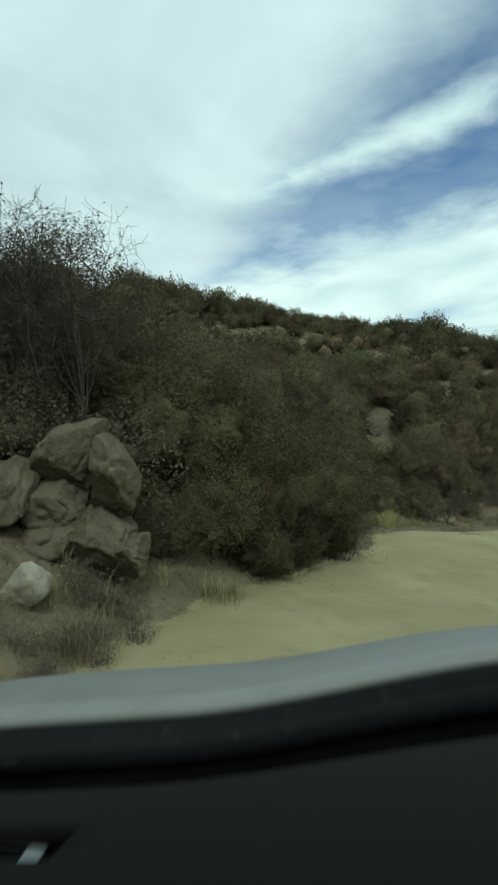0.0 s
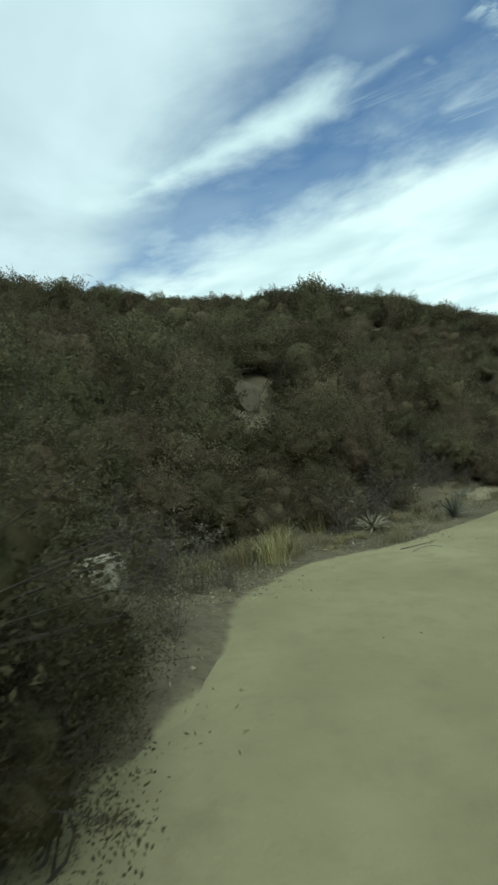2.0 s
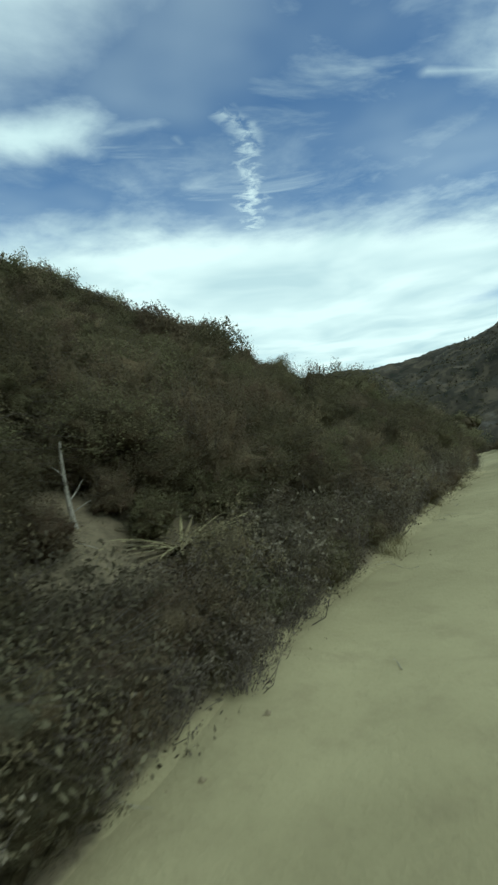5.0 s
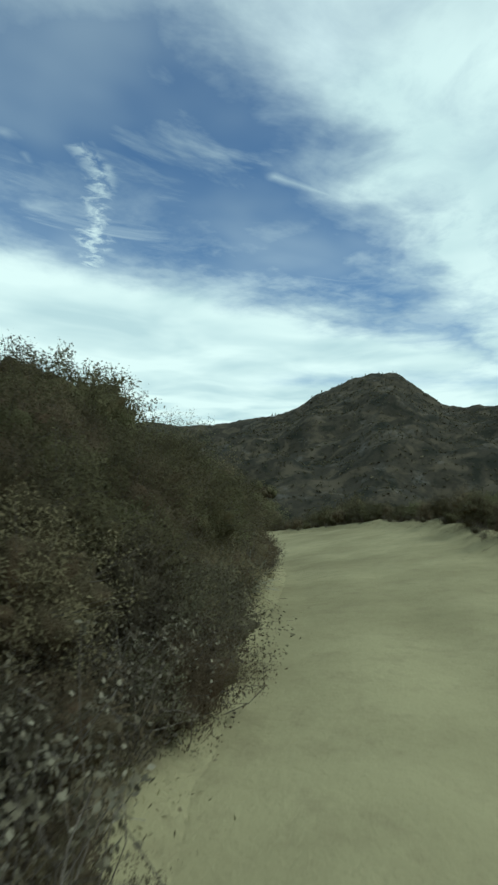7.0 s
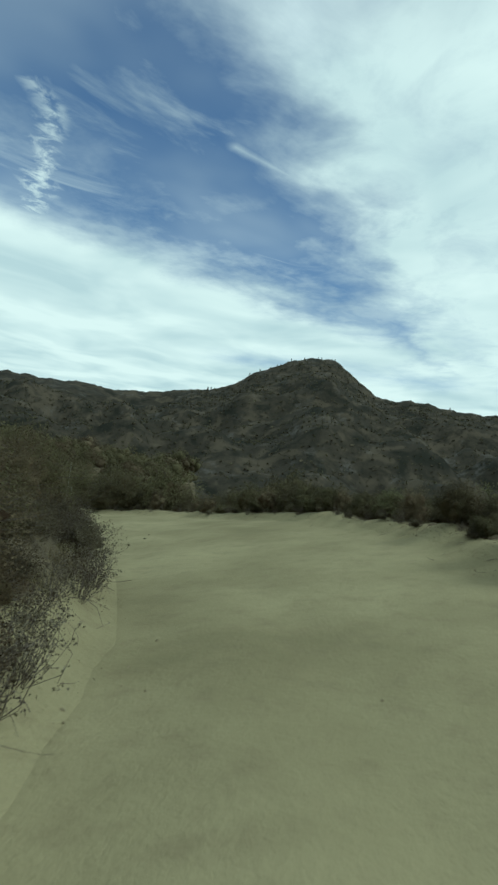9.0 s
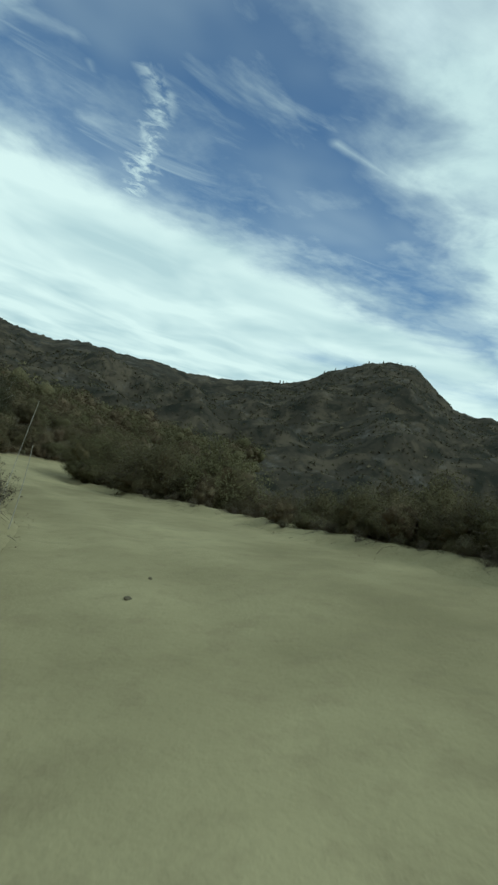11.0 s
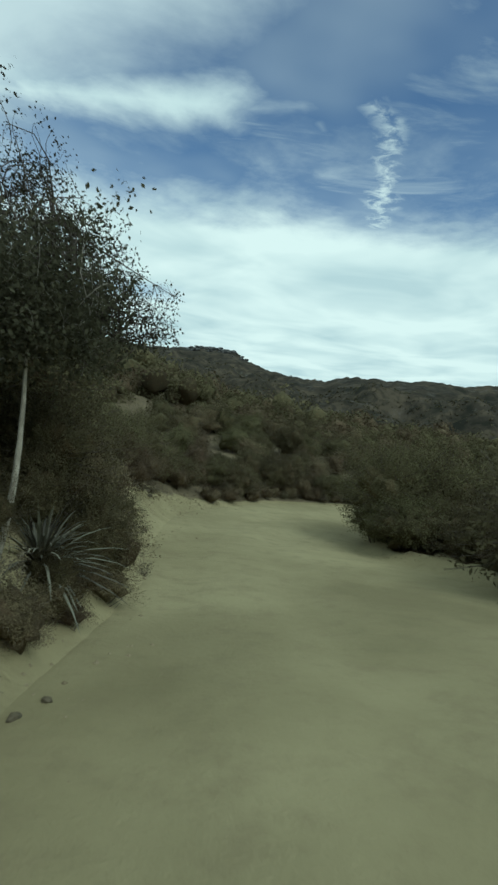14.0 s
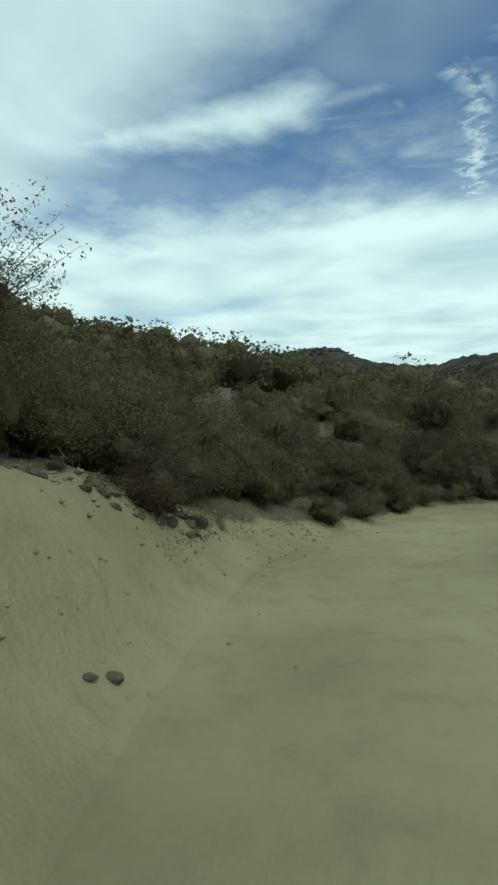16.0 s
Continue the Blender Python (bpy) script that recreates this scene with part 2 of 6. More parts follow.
def leaf_kind(name, mid, rough=0.85, spec=0.05):
    """A leaf material, and the matching one of the tight foliage within, with leaf-gap shade painted in."""
    lo, hi = tuple(c * 0.78 for c in mid), tuple(c * 1.28 for c in mid)
    outer = material(name, leaf_paint(lo, mid, hi), rough, spec=spec, thin=0.42)

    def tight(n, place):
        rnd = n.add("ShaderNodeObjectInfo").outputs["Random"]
        # noise varies the leaf tone; its dark end paints in shaded gaps between leaves
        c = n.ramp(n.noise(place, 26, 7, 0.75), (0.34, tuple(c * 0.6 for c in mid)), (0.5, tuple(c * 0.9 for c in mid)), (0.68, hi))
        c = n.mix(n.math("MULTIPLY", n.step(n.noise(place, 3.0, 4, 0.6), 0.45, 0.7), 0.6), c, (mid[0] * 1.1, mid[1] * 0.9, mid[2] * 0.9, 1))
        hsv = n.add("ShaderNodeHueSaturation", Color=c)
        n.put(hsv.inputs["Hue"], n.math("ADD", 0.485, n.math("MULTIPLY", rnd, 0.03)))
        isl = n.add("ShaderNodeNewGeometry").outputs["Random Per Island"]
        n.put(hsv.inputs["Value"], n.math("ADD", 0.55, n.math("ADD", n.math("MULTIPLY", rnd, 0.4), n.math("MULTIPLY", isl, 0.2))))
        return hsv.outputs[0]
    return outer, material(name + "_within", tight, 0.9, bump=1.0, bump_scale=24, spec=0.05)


OAK_LEAF, OAK_IN = leaf_kind("oak_leaf", (0.060, 0.056, 0.036))
BUSH_LEAF, BUSH_IN = leaf_kind("bush_leaf", (0.112, 0.099, 0.052))
DARK_LEAF, DARK_IN = leaf_kind("scrub_leaf", (0.112, 0.098, 0.053))
GREEN_LEAF, GREEN_IN = leaf_kind("sumac_leaf", (0.118, 0.109, 0.056))
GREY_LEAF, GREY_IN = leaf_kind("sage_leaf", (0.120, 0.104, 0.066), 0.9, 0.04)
BROWN_LEAF, BROWN_IN = leaf_kind("dry_leaf", (0.142, 0.114, 0.068), 0.9, 0.04)
FAR_LEAF, FAR_IN = leaf_kind("far_brush_leaf", (0.082, 0.073, 0.046))
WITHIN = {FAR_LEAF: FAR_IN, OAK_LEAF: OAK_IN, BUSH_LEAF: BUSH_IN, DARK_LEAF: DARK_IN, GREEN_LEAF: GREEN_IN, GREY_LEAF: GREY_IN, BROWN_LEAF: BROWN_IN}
GOLD_STRAW = material("golden_straw", leaf_paint((0.20, 0.17, 0.07), (0.33, 0.285, 0.13), (0.46, 0.41, 0.22)), 0.8, spec=0.2)
PALE_STRAW = material("pale_straw", leaf_paint((0.20, 0.18, 0.115), (0.31, 0.28, 0.185), (0.44, 0.40, 0.28)), 0.8, spec=0.2)
STRAW = material("straw", leaf_paint((0.13, 0.11, 0.058), (0.22, 0.19, 0.10), (0.33, 0.285, 0.165)), 0.85, spec=0.2)
YUCCA_LEAF = material("yucca_leaf", leaf_paint((0.085, 0.085, 0.062), (0.14, 0.137, 0.10), (0.24, 0.228, 0.165)), 0.6, spec=0.35)
SEED = material("dry_flower_head", leaf_paint((0.08, 0.066, 0.046), (0.125, 0.105, 0.073), (0.19, 0.165, 0.12)), 0.9, spec=0.1)


# ---------------------------------------------------------------- the lie of the land
# the driven line: x, y and the height of the track there
LINE = [(0.6, -24, -0.1), (0.2, -8, -0.05), (0, 0, -0.05), (0.1, 3.6, -0.05), (1.0, 7.1, -0.22), (2.6, 10.7, -0.47),
        (5.0, 14.8, -0.70), (8.1, 18.9, -0.68), (11.8, 22.3, -0.60), (15.9, 25.2, -0.55), (20.2, 27.8, -0.57),
        (24.5, 30.5, -0.64), (28.5, 33.5, -0.76), (32.3, 36.8, -0.92), (35.6, 40.8, -1.13), (38.4, 45.2, -1.40),
        (40.8, 49.5, -1.70), (42.3, 53.4, -2.00), (43.5, 57.0, -2.20), (44.8, 60.4, -2.30), (47.2, 63.3, -2.35),
        (51.0, 65.2, -2.35), (56.0, 66.6, -2.35), (64.0, 69.5, -2.4), (78.0, 78.0, -2.6)]
# by the way gone along it: cross fall, left and right edge of the bare track, height of the cut bank, rise of the hill
BANKING = [(-20, 0.0), (0, 0.06), (3.6, 0.11), (9, 0.155), (16, 0.13), (21, 0.09), (26, 0.03), (36, -0.05), (41, -0.10), (46, -0.17), (51, -0.20), (57, -0.18), (62, -0.13), (67, -0.10), (71, -0.07), (75, -0.02), (80, 0.02)]
LEFT = [(-20, 2.0), (2, 1.9), (5.5, 1.9), (7, 1.7), (10, 1.85), (12.3, 2.55), (14, 2.6), (15.3, 1.85), (17.3, 1.3), (19, 0.9), (21, 1.05), (22.5, 1.2), (25.2, 1.0), (27.5, 0.65), (31, 0.6), (36, 0.8), (40, 0.9), (47, 0.7), (52, 1.0), (56, 1.25), (62, 0.9), (67, 1.45), (70, 1.3), (74, 0.9), (78, 1.2), (82, 2.2), (86, 3.0), (92, 2.8), (110, 2.4)]
RIGHT = [(-20, 3.6), (20, 3.8), (38, 3.8), (45, 4.0), (54, 5.2), (60, 5.6), (67, 4.7), (71, 4.2), (76, 4.4), (80, 3.2), (84, 2.4), (90, 2.6), (110, 2.6)]
CUT = [(-20, 0.7), (0, 0.7), (8, 0.5), (11, 0.25), (12.5, 0.06), (18, 0.06), (20, 0.2), (24, 0.5), (34, 0.7), (42, 1.0), (50, 1.0), (58, 0.8), (64, 0.9), (70, 1.2), (74, 1.55), (77, 1.45), (80, 0.9), (83, 0.45), (88, 0.25), (110, 0.3)]
SANDY = [(-20, 0.0), (11, 0.0), (12.5, 0.25), (15, 0.2), (18, 0.0), (23, 0.0), (36, 0.2), (42, 0.5), (45, 0.9), (48, 0.6), (60, 0.5), (66, 1.1), (72, 0.7), (74.5, 1.9), (78, 1.6), (81, 0.7), (84, 0.3), (110, 0.3)]
SHELF = [(-20, 1.0), (11, 1.0), (12.5, 1.9), (17.5, 1.9), (20, 1.0), (110, 1.0)]
RISE = [(-20, 0.55), (11, 0.55), (13, 0.62), (17, 0.62), (20, 0.55), (45, 0.55), (60, 0.42), (72, 0.30), (80, 0.24), (90, 0.22), (115, 0.20)]


def spline(points, per=10):
    """Points of a smooth line through the given ones."""
    p = np.array(points, float)
    q = np.vstack([2 * p[0] - p[1], p, 2 * p[-1] - p[-2]])
    u = np.linspace(0, 1, per, endpoint=False)[:, None]
    out = [0.5 * (2 * b + (c - a) * u + (2 * a - 5 * b + 4 * c - d) * u ** 2 + (3 * b - a - 3 * c + d) * u ** 3)
           for a, b, c, d in zip(q, q[1:], q[2:], q[3:])]
    return np.vstack(out + [p[-1:]])


ALONG = spline(LINE, 12)
TANGENT = np.gradient(ALONG[:, :2], axis=0)
TANGENT /= np.linalg.norm(TANGENT, axis=1)[:, None]
STATION = np.concatenate([[0], np.cumsum(np.hypot(*np.diff(ALONG[:, :2], axis=0).T))])
STATION -= STATION[np.argmin(np.hypot(ALONG[:, 0], ALONG[:, 1]))]


def table(pairs, s):
    a = np.array(pairs)
    return np.interp(s, a[:, 0], a[:, 1])


def locate(x, y):
    """Way along the driven line and distance to its right, for arrays of places."""
    x, y = np.atleast_1d(np.asarray(x, float)), np.atleast_1d(np.asarray(y, float))
    s, u, soft = np.empty(len(x)), np.empty(len(x)), np.empty(len(x))
    for i in range(0, len(x), 4000):
        dx, dy = x[i:i + 4000, None] - ALONG[None, :, 0], y[i:i + 4000, None] - ALONG[None, :, 1]
        d2 = dx * dx + dy * dy
        k = d2.argmin(1)
        r = np.arange(len(k))
        t = TANGENT[k]
        s[i:i + 4000] = STATION[k] + np.clip(dx[r, k] * t[:, 0] + dy[r, k] * t[:, 1], -0.6, 0.6)
        side = np.sign(t[:, 1] * dx[r, k] - t[:, 0] * dy[r, k])
        u[i:i + 4000] = side * np.sqrt(d2[r, k])
        w = 1 / (d2 + 0.6) ** 2
        soft[i:i + 4000] = (w @ STATION) / w.sum(1)
    return s, u, soft


def place_of(s, u):
    """Plan place at the way s along the line and u to its right."""
    c = np.array([np.interp(s, STATION, ALONG[:, 0]), np.interp(s, STATION, ALONG[:, 1])])
    t = np.array([np.interp(s, STATION, TANGENT[:, 0]), np.interp(s, STATION, TANGENT[:, 1])])
    t /= np.hypot(*t)
    return c[0] + u * t[1], c[1] - u * t[0]


def ease(v, a, b):
    t = np.clip((v - a) / (b - a), 0, 1)
    return t * t * (3 - 2 * t)


def waves(x, y, scale, seed=0.0):
    """Cheap smooth unevenness, about -1 to 1."""
    v = 0
    for k, (fx, fy, ph, amp) in enumerate(((1.0, 0.6, 0.3, 0.5), (-0.7, 1.3, 1.9, 0.4), (1.9, -1.1, 4.1, 0.28), (2.3, 2.7, 2.2, 0.2), (-3.7, 1.9, 0.7, 0.14))):
        v = v + amp * np.sin((fx * x + fy * y) / scale + ph + seed * (k + 1))
    return v


def track_height(s, u):
    z = np.interp(s, STATION, ALONG[:, 2]) - table(BANKING, s) * np.clip(u, -6, 7)
    rut = np.exp(-((u - 0.45 + 0.9) / 0.28) ** 2) + np.exp(-((u - 0.45 - 0.75) / 0.28) ** 2)
    return z - 0.035 * rut + 0.02 * np.exp(-((u - 0.4) / 0.3) ** 2)


def land(x, y):
    """Height of the land and how bare it is, for arrays of places."""
    s, u, soft = locate(x, y)
    x, y = np.atleast_1d(np.asarray(x, float)), np.atleast_1d(np.asarray(y, float))
    blend = ease(np.abs(u), 4, 12)
    sm = s * (1 - blend) + soft * blend
    l, r, cut, rise = table(LEFT, sm), table(RIGHT, sm), table(CUT, sm), table(RISE, sm)
    z = np.interp(sm, STATION, ALONG[:, 2]) - table(BANKING, sm) * np.clip(u, -6, 7) * (1 - 0.6 * ease(np.abs(u), 6, 16))
    v, w = -u - l, u - r
    lump = waves(x, y, 0.55) * 0.5 + waves(x, y, 0.19, 1.0) * 0.35
    bank = cut * ease(v, -0.05, 1.3 + 0.25 * lump) + 0.13 * lump * ease(v, 0.1, 0.8)
    run = np.maximum(0, v - table(SHELF, sm))
    hill = 46 * (1 - np.exp(-rise * run / 46)) + 0.45 * waves(x, y, 3.1) * ease(v, 2, 9) + 1.2 * waves(x, y, 9.0, 2.0) * ease(v, 8, 25)
    wv = np.maximum(0, w)
    down = -16 * (1 - np.exp(-0.42 * np.maximum(0, wv - 0.8) / 16)) + 0.24 * ease(w, -0.3, 0.5) * (1 + 0.6 * lump) + 0.5 * waves(x, y, 4.0) * ease(w, 3, 12)
    z = z + np.where(v > -0.05, bank + hill, 0) + np.where(w > -0.3, down, 0)
    inside = ease(np.minimum(-v, -w), 0.0, 0.25)
    z = z - 0.10 * inside
    # far off, the valley floor
    far = ease(np.hypot(x - 28, y - 38), 75, 190)
    z = z * (1 - far) + (-26.0) * far
    sandy = table(SANDY, sm)
    bare_left = 1 - ease(v, sandy * 0.5 - 0.1, sandy * 1.3 + 0.25)
    bare = np.where(v > 0, bare_left, np.where(w > 0, 1 - ease(w, 0.2, 1.2), 1.0))
    return z, bare


def mesh_object(name, verts, faces, mat, smooth=True, parent=None, normals=None):
    me = bpy.data.meshes.new(name)
    verts = np.asarray(verts, np.float32)
    if isinstance(faces, np.ndarray):
        k = faces.shape[1]
        me.vertices.add(len(verts))
        me.vertices.foreach_set("co", verts.ravel())
        me.loops.add(faces.size)
        me.loops.foreach_set("vertex_index", faces.astype(np.int32).ravel())
        me.polygons.add(len(faces))
        me.polygons.foreach_set("loop_start", np.arange(0, faces.size, k, dtype=np.int32))
        me.update(calc_edges=True)
    else:
        me.from_pydata(verts.tolist(), [], faces)
    me.materials.append(mat)
    me.polygons.foreach_set("use_smooth", np.full(len(me.polygons), smooth))
    me.update()
    if normals is not None:
        me.normals_split_custom_set_from_vertices(normals.tolist())
    ob = new(name, me)
    if parent:
        ob.parent = parent
    return ob


def grid_faces(nx, ny):
    i = np.arange((nx - 1) * (ny - 1))
    a = (i // (ny - 1)) * ny + i % (ny - 1)
    return np.stack([a, a + ny, a + ny + 1, a + 1], 1)


def spread(lo, hi, cell, reach, ratio=1.09):
    """Coordinates with even cells from lo to hi, growing cells outwards."""
    out, step, left, right = list(np.arange(lo, hi, cell)), cell, [], []
    a, b = lo, hi
    while a > -reach:
        step *= ratio
        a -= step
        b += step
        left.insert(0, a)
        right.append(b)
    return np.array(left + out + right)


gx, gy = spread(-14, 64, 0.30, 4500), spread(-4, 82, 0.30, 4500)
GX, GY = np.meshgrid(gx, gy, indexing="ij")
gz, gbare = land(GX.ravel(), GY.ravel())
ground = mesh_object("ground", np.stack([GX.ravel(), GY.ravel(), gz], 1), grid_faces(len(gx), len(gy)), GROUND)
ground.data.attributes.new("bare", "FLOAT", "POINT").data.foreach_set("value", gbare.astype(np.float32))
tagged(ground, "brown dusty hillside soil with pale sandy cut bank", "ground", kind="structure")

# the bare track, a sheet of packed sand on the ground
ts = np.arange(-22, 110, 0.3)
tu = np.linspace(0, 1, 26)
TS, TU = np.meshgrid(ts, tu, indexing="ij")
tl = -table(LEFT, TS) - 0.30
tr = table(RIGHT, TS) + 0.25 + 0.2 * waves(TS, TS * 0 + 3, 0.9)
TUU = tl + (tr - tl) * TU
cx, cy = np.interp(TS, STATION, ALONG[:, 0]), np.interp(TS, STATION, ALONG[:, 1])
ax, ay = np.interp(TS, STATION, TANGENT[:, 0]), np.interp(TS, STATION, TANGENT[:, 1])
an = np.hypot(ax, ay)
TX, TY = cx + TUU * ay / an, cy - TUU * ax / an
TZ = track_height(TS, TUU) + 0.012 * waves(TX, TY, 0.45) * ease(np.minimum(TU, 1 - TU), 0.0, 0.15)
over = np.maximum(TZ, land(TX.ravel(), TY.ravel())[0].reshape(TX.shape))
TZ = np.where(TU > 0.5, over, TZ) + 0.008 - 0.05 * (ease(TU, 0.05, 0.0) + ease(TU, 0.965, 1.0))
road = mesh_object("road", np.stack([TX.ravel(), TY.ravel(), TZ.ravel()], 1), grid_faces(len(ts), len(tu)), SAND)
tagged(road, "pale yellowish sandy dirt track with faint wheel ruts", "dirt road", kind="structure")

# the mountains across the valley: bearing, angle of the crest over the level
CREST = [(-30, 8.5), (5, 8.8), (11, 8.8), (13.9, 9.0), (17.2, 9.45), (19.9, 9.4), (22.5, 8.3), (24.2, 7.8), (27.3, 7.4), (30, 7.35), (31.9, 7.95), (36.5, 7.95), (40, 8.1), (43, 7.8), (47.3, 8.3),
         (50.9, 9.0), (53, 9.25), (55.1, 10.05), (57, 11.4), (60.3, 12.9), (62.3, 13.55), (64.3, 13.75), (66, 13.5), (67.5, 12.3), (69.1, 11.2), (69.9, 10.5), (71.3, 10.05), (74.1, 10.2), (78.4, 9.45),
         (85, 9), (100, 8), (130, 7), (180, 6), (230, 8), (300, 9), (330, 8.5)]
MID = np.array((30.0, 38.0))
baz = np.concatenate([np.arange(-30, 105, 0.35), np.arange(105, 330.1, 1.5)])
br = np.concatenate([np.linspace(70, 300, 34)[:-1], np.linspace(300, 1000, 60), np.linspace(1040, 1500, 8)])
BA, BR = np.meshgrid(baz, br, indexing="ij")
crest_far = 680 + 330 * np.exp(-((BA - 16) / 9.0) ** 2) + 20 * np.sin(BA * 0.3)
crest_high = np.tan(np.radians(table(CREST, BA) + 0.05 * np.sin(BA * 3.1) + 0.04 * np.sin(BA * 7.7))) * crest_far
bt = (BR - 90) / (crest_far - 90)
up_to = np.clip(bt, 0, 1)
BX, BY = MID[0] + BR * np.sin(np.radians(BA)), MID[1] + BR * np.cos(np.radians(BA))
fold = waves(BX, BY, 34, 0.5) + 0.6 * waves(BX, BY, 15, 3.0)
BZ = -30 + (crest_high + 30) * (0.55 * up_to + 0.45 * up_to ** 2) + fold * 13 * np.clip(up_to * (1 - up_to) * 4, 0, 1)
BZ = np.where(bt > 1, -30 + (crest_high + 30) * np.exp(-(np.maximum(bt, 1) - 1) * 1.2), BZ)
mountains = mesh_object("mountains_backdrop", np.stack([BX.ravel(), BY.ravel(), BZ.ravel()], 1), grid_faces(len(baz), len(br)), MOUNTAIN)
tagged(mountains, "dark brush-covered mountains with pale rock patches across the valley", "mountains", kind="structure")


# ---------------------------------------------------------------- plants
RNG = np.random.default_rng(11)


def height_at(x, y):
    return float(land([x], [y])[0][0])


def tubes(lines, sides=5):
    """Verts and quads of tapered tubes. lines: (points, radii)."""
    verts, faces, base = [], [], 0
    ring = np.linspace(0, 2 * np.pi, sides, endpoint=False)
    for pts, rad in lines:
        pts = np.asarray(pts, float)
        t = np.gradient(pts, axis=0)
        t /= np.linalg.norm(t, axis=1)[:, None] + 1e-9
        ref = np.where(np.abs(t[:, 2:3]) > 0.9, np.array([[1.0, 0, 0]]), np.array([[0, 0, 1.0]]))
        a = np.cross(t, ref)
        a /= np.linalg.norm(a, axis=1)[:, None] + 1e-9
        b = np.cross(t, a)
        v = pts[:, None] + np.asarray(rad)[:, None, None] * (np.cos(ring)[None, :, None] * a[:, None] + np.sin(ring)[None, :, None] * b[:, None])
        verts.append(v.reshape(-1, 3))
        k = np.arange((len(pts) - 1) * sides)
        i, j = k // sides, k % sides
        n = (j + 1) % sides
        faces.append(base + np.stack([i * sides + j, i * sides + n, (i + 1) * sides + n, (i + 1) * sides + j], 1))
        base += len(pts) * sides
    return np.vstack(verts), np.vstack(faces)


def leaves(centres, size, rng, long=1.9, out=None, loose=0.7):
    """Verts, quads and soft normals of pointed, folded leaves at the given places; out: the ways that they face, more or less."""
    n = len(centres)
    nrm = rng.normal(size=(n, 3))
    if out is not None:
        nrm = nrm * loose + out
        nrm = np.where(((nrm * out).sum(1) < 0)[:, None], -nrm, nrm)
    nrm /= np.linalg.norm(nrm, axis=1)[:, None] + 1e-9
    d = np.cross(nrm, rng.normal(size=(n, 3)))
    d /= np.linalg.norm(d, axis=1)[:, None] + 1e-9
    o = np.cross(nrm, d)
    s = (size * rng.uniform(0.6, 1.4, n))[:, None]
    c = centres
    v = np.stack([c - d * s * long / 2, c - o * s * 0.45 + nrm * s * 0.10, c + d * s * long / 2, c + o * s * 0.45 + nrm * s * 0.10], 1)
    if out is not None:
        nrm = 0.42 * nrm + 0.58 * out / (np.linalg.norm(out, axis=1)[:, None] + 1e-9)
        nrm /= np.linalg.norm(nrm, axis=1)[:, None] + 1e-9
    return v.reshape(-1, 3), np.arange(4 * n).reshape(-1, 4), nrm.repeat(4, 0)


def bent(a, b, rng, bow=0.15, n=5):
    """A bowed line from a to b."""
    a, b = np.asarray(a, float), np.asarray(b, float)
    u = np.linspace(0, 1, n)[:, None]
    side = rng.normal(size=3) * bow * np.linalg.norm(b - a)
    return a + (b - a) * u + side * (4 * u * (1 - u))


def thing(name, label, category, group=""):
    ob = new(name)
    ob.empty_display_size = 0.2
    return tagged(ob, label, category, group)


def ball(level):
    bm = bmesh.new()
    bmesh.ops.create_icosphere(bm, subdivisions=level, radius=1.0)
    v, f = np.array([q.co[:] for q in bm.verts]), np.array([[q.index for q in p.verts] for p in bm.faces])
    bm.free()
    return v, f


BALLS = {k: ball(k) for k in (1, 2, 3, 4)}


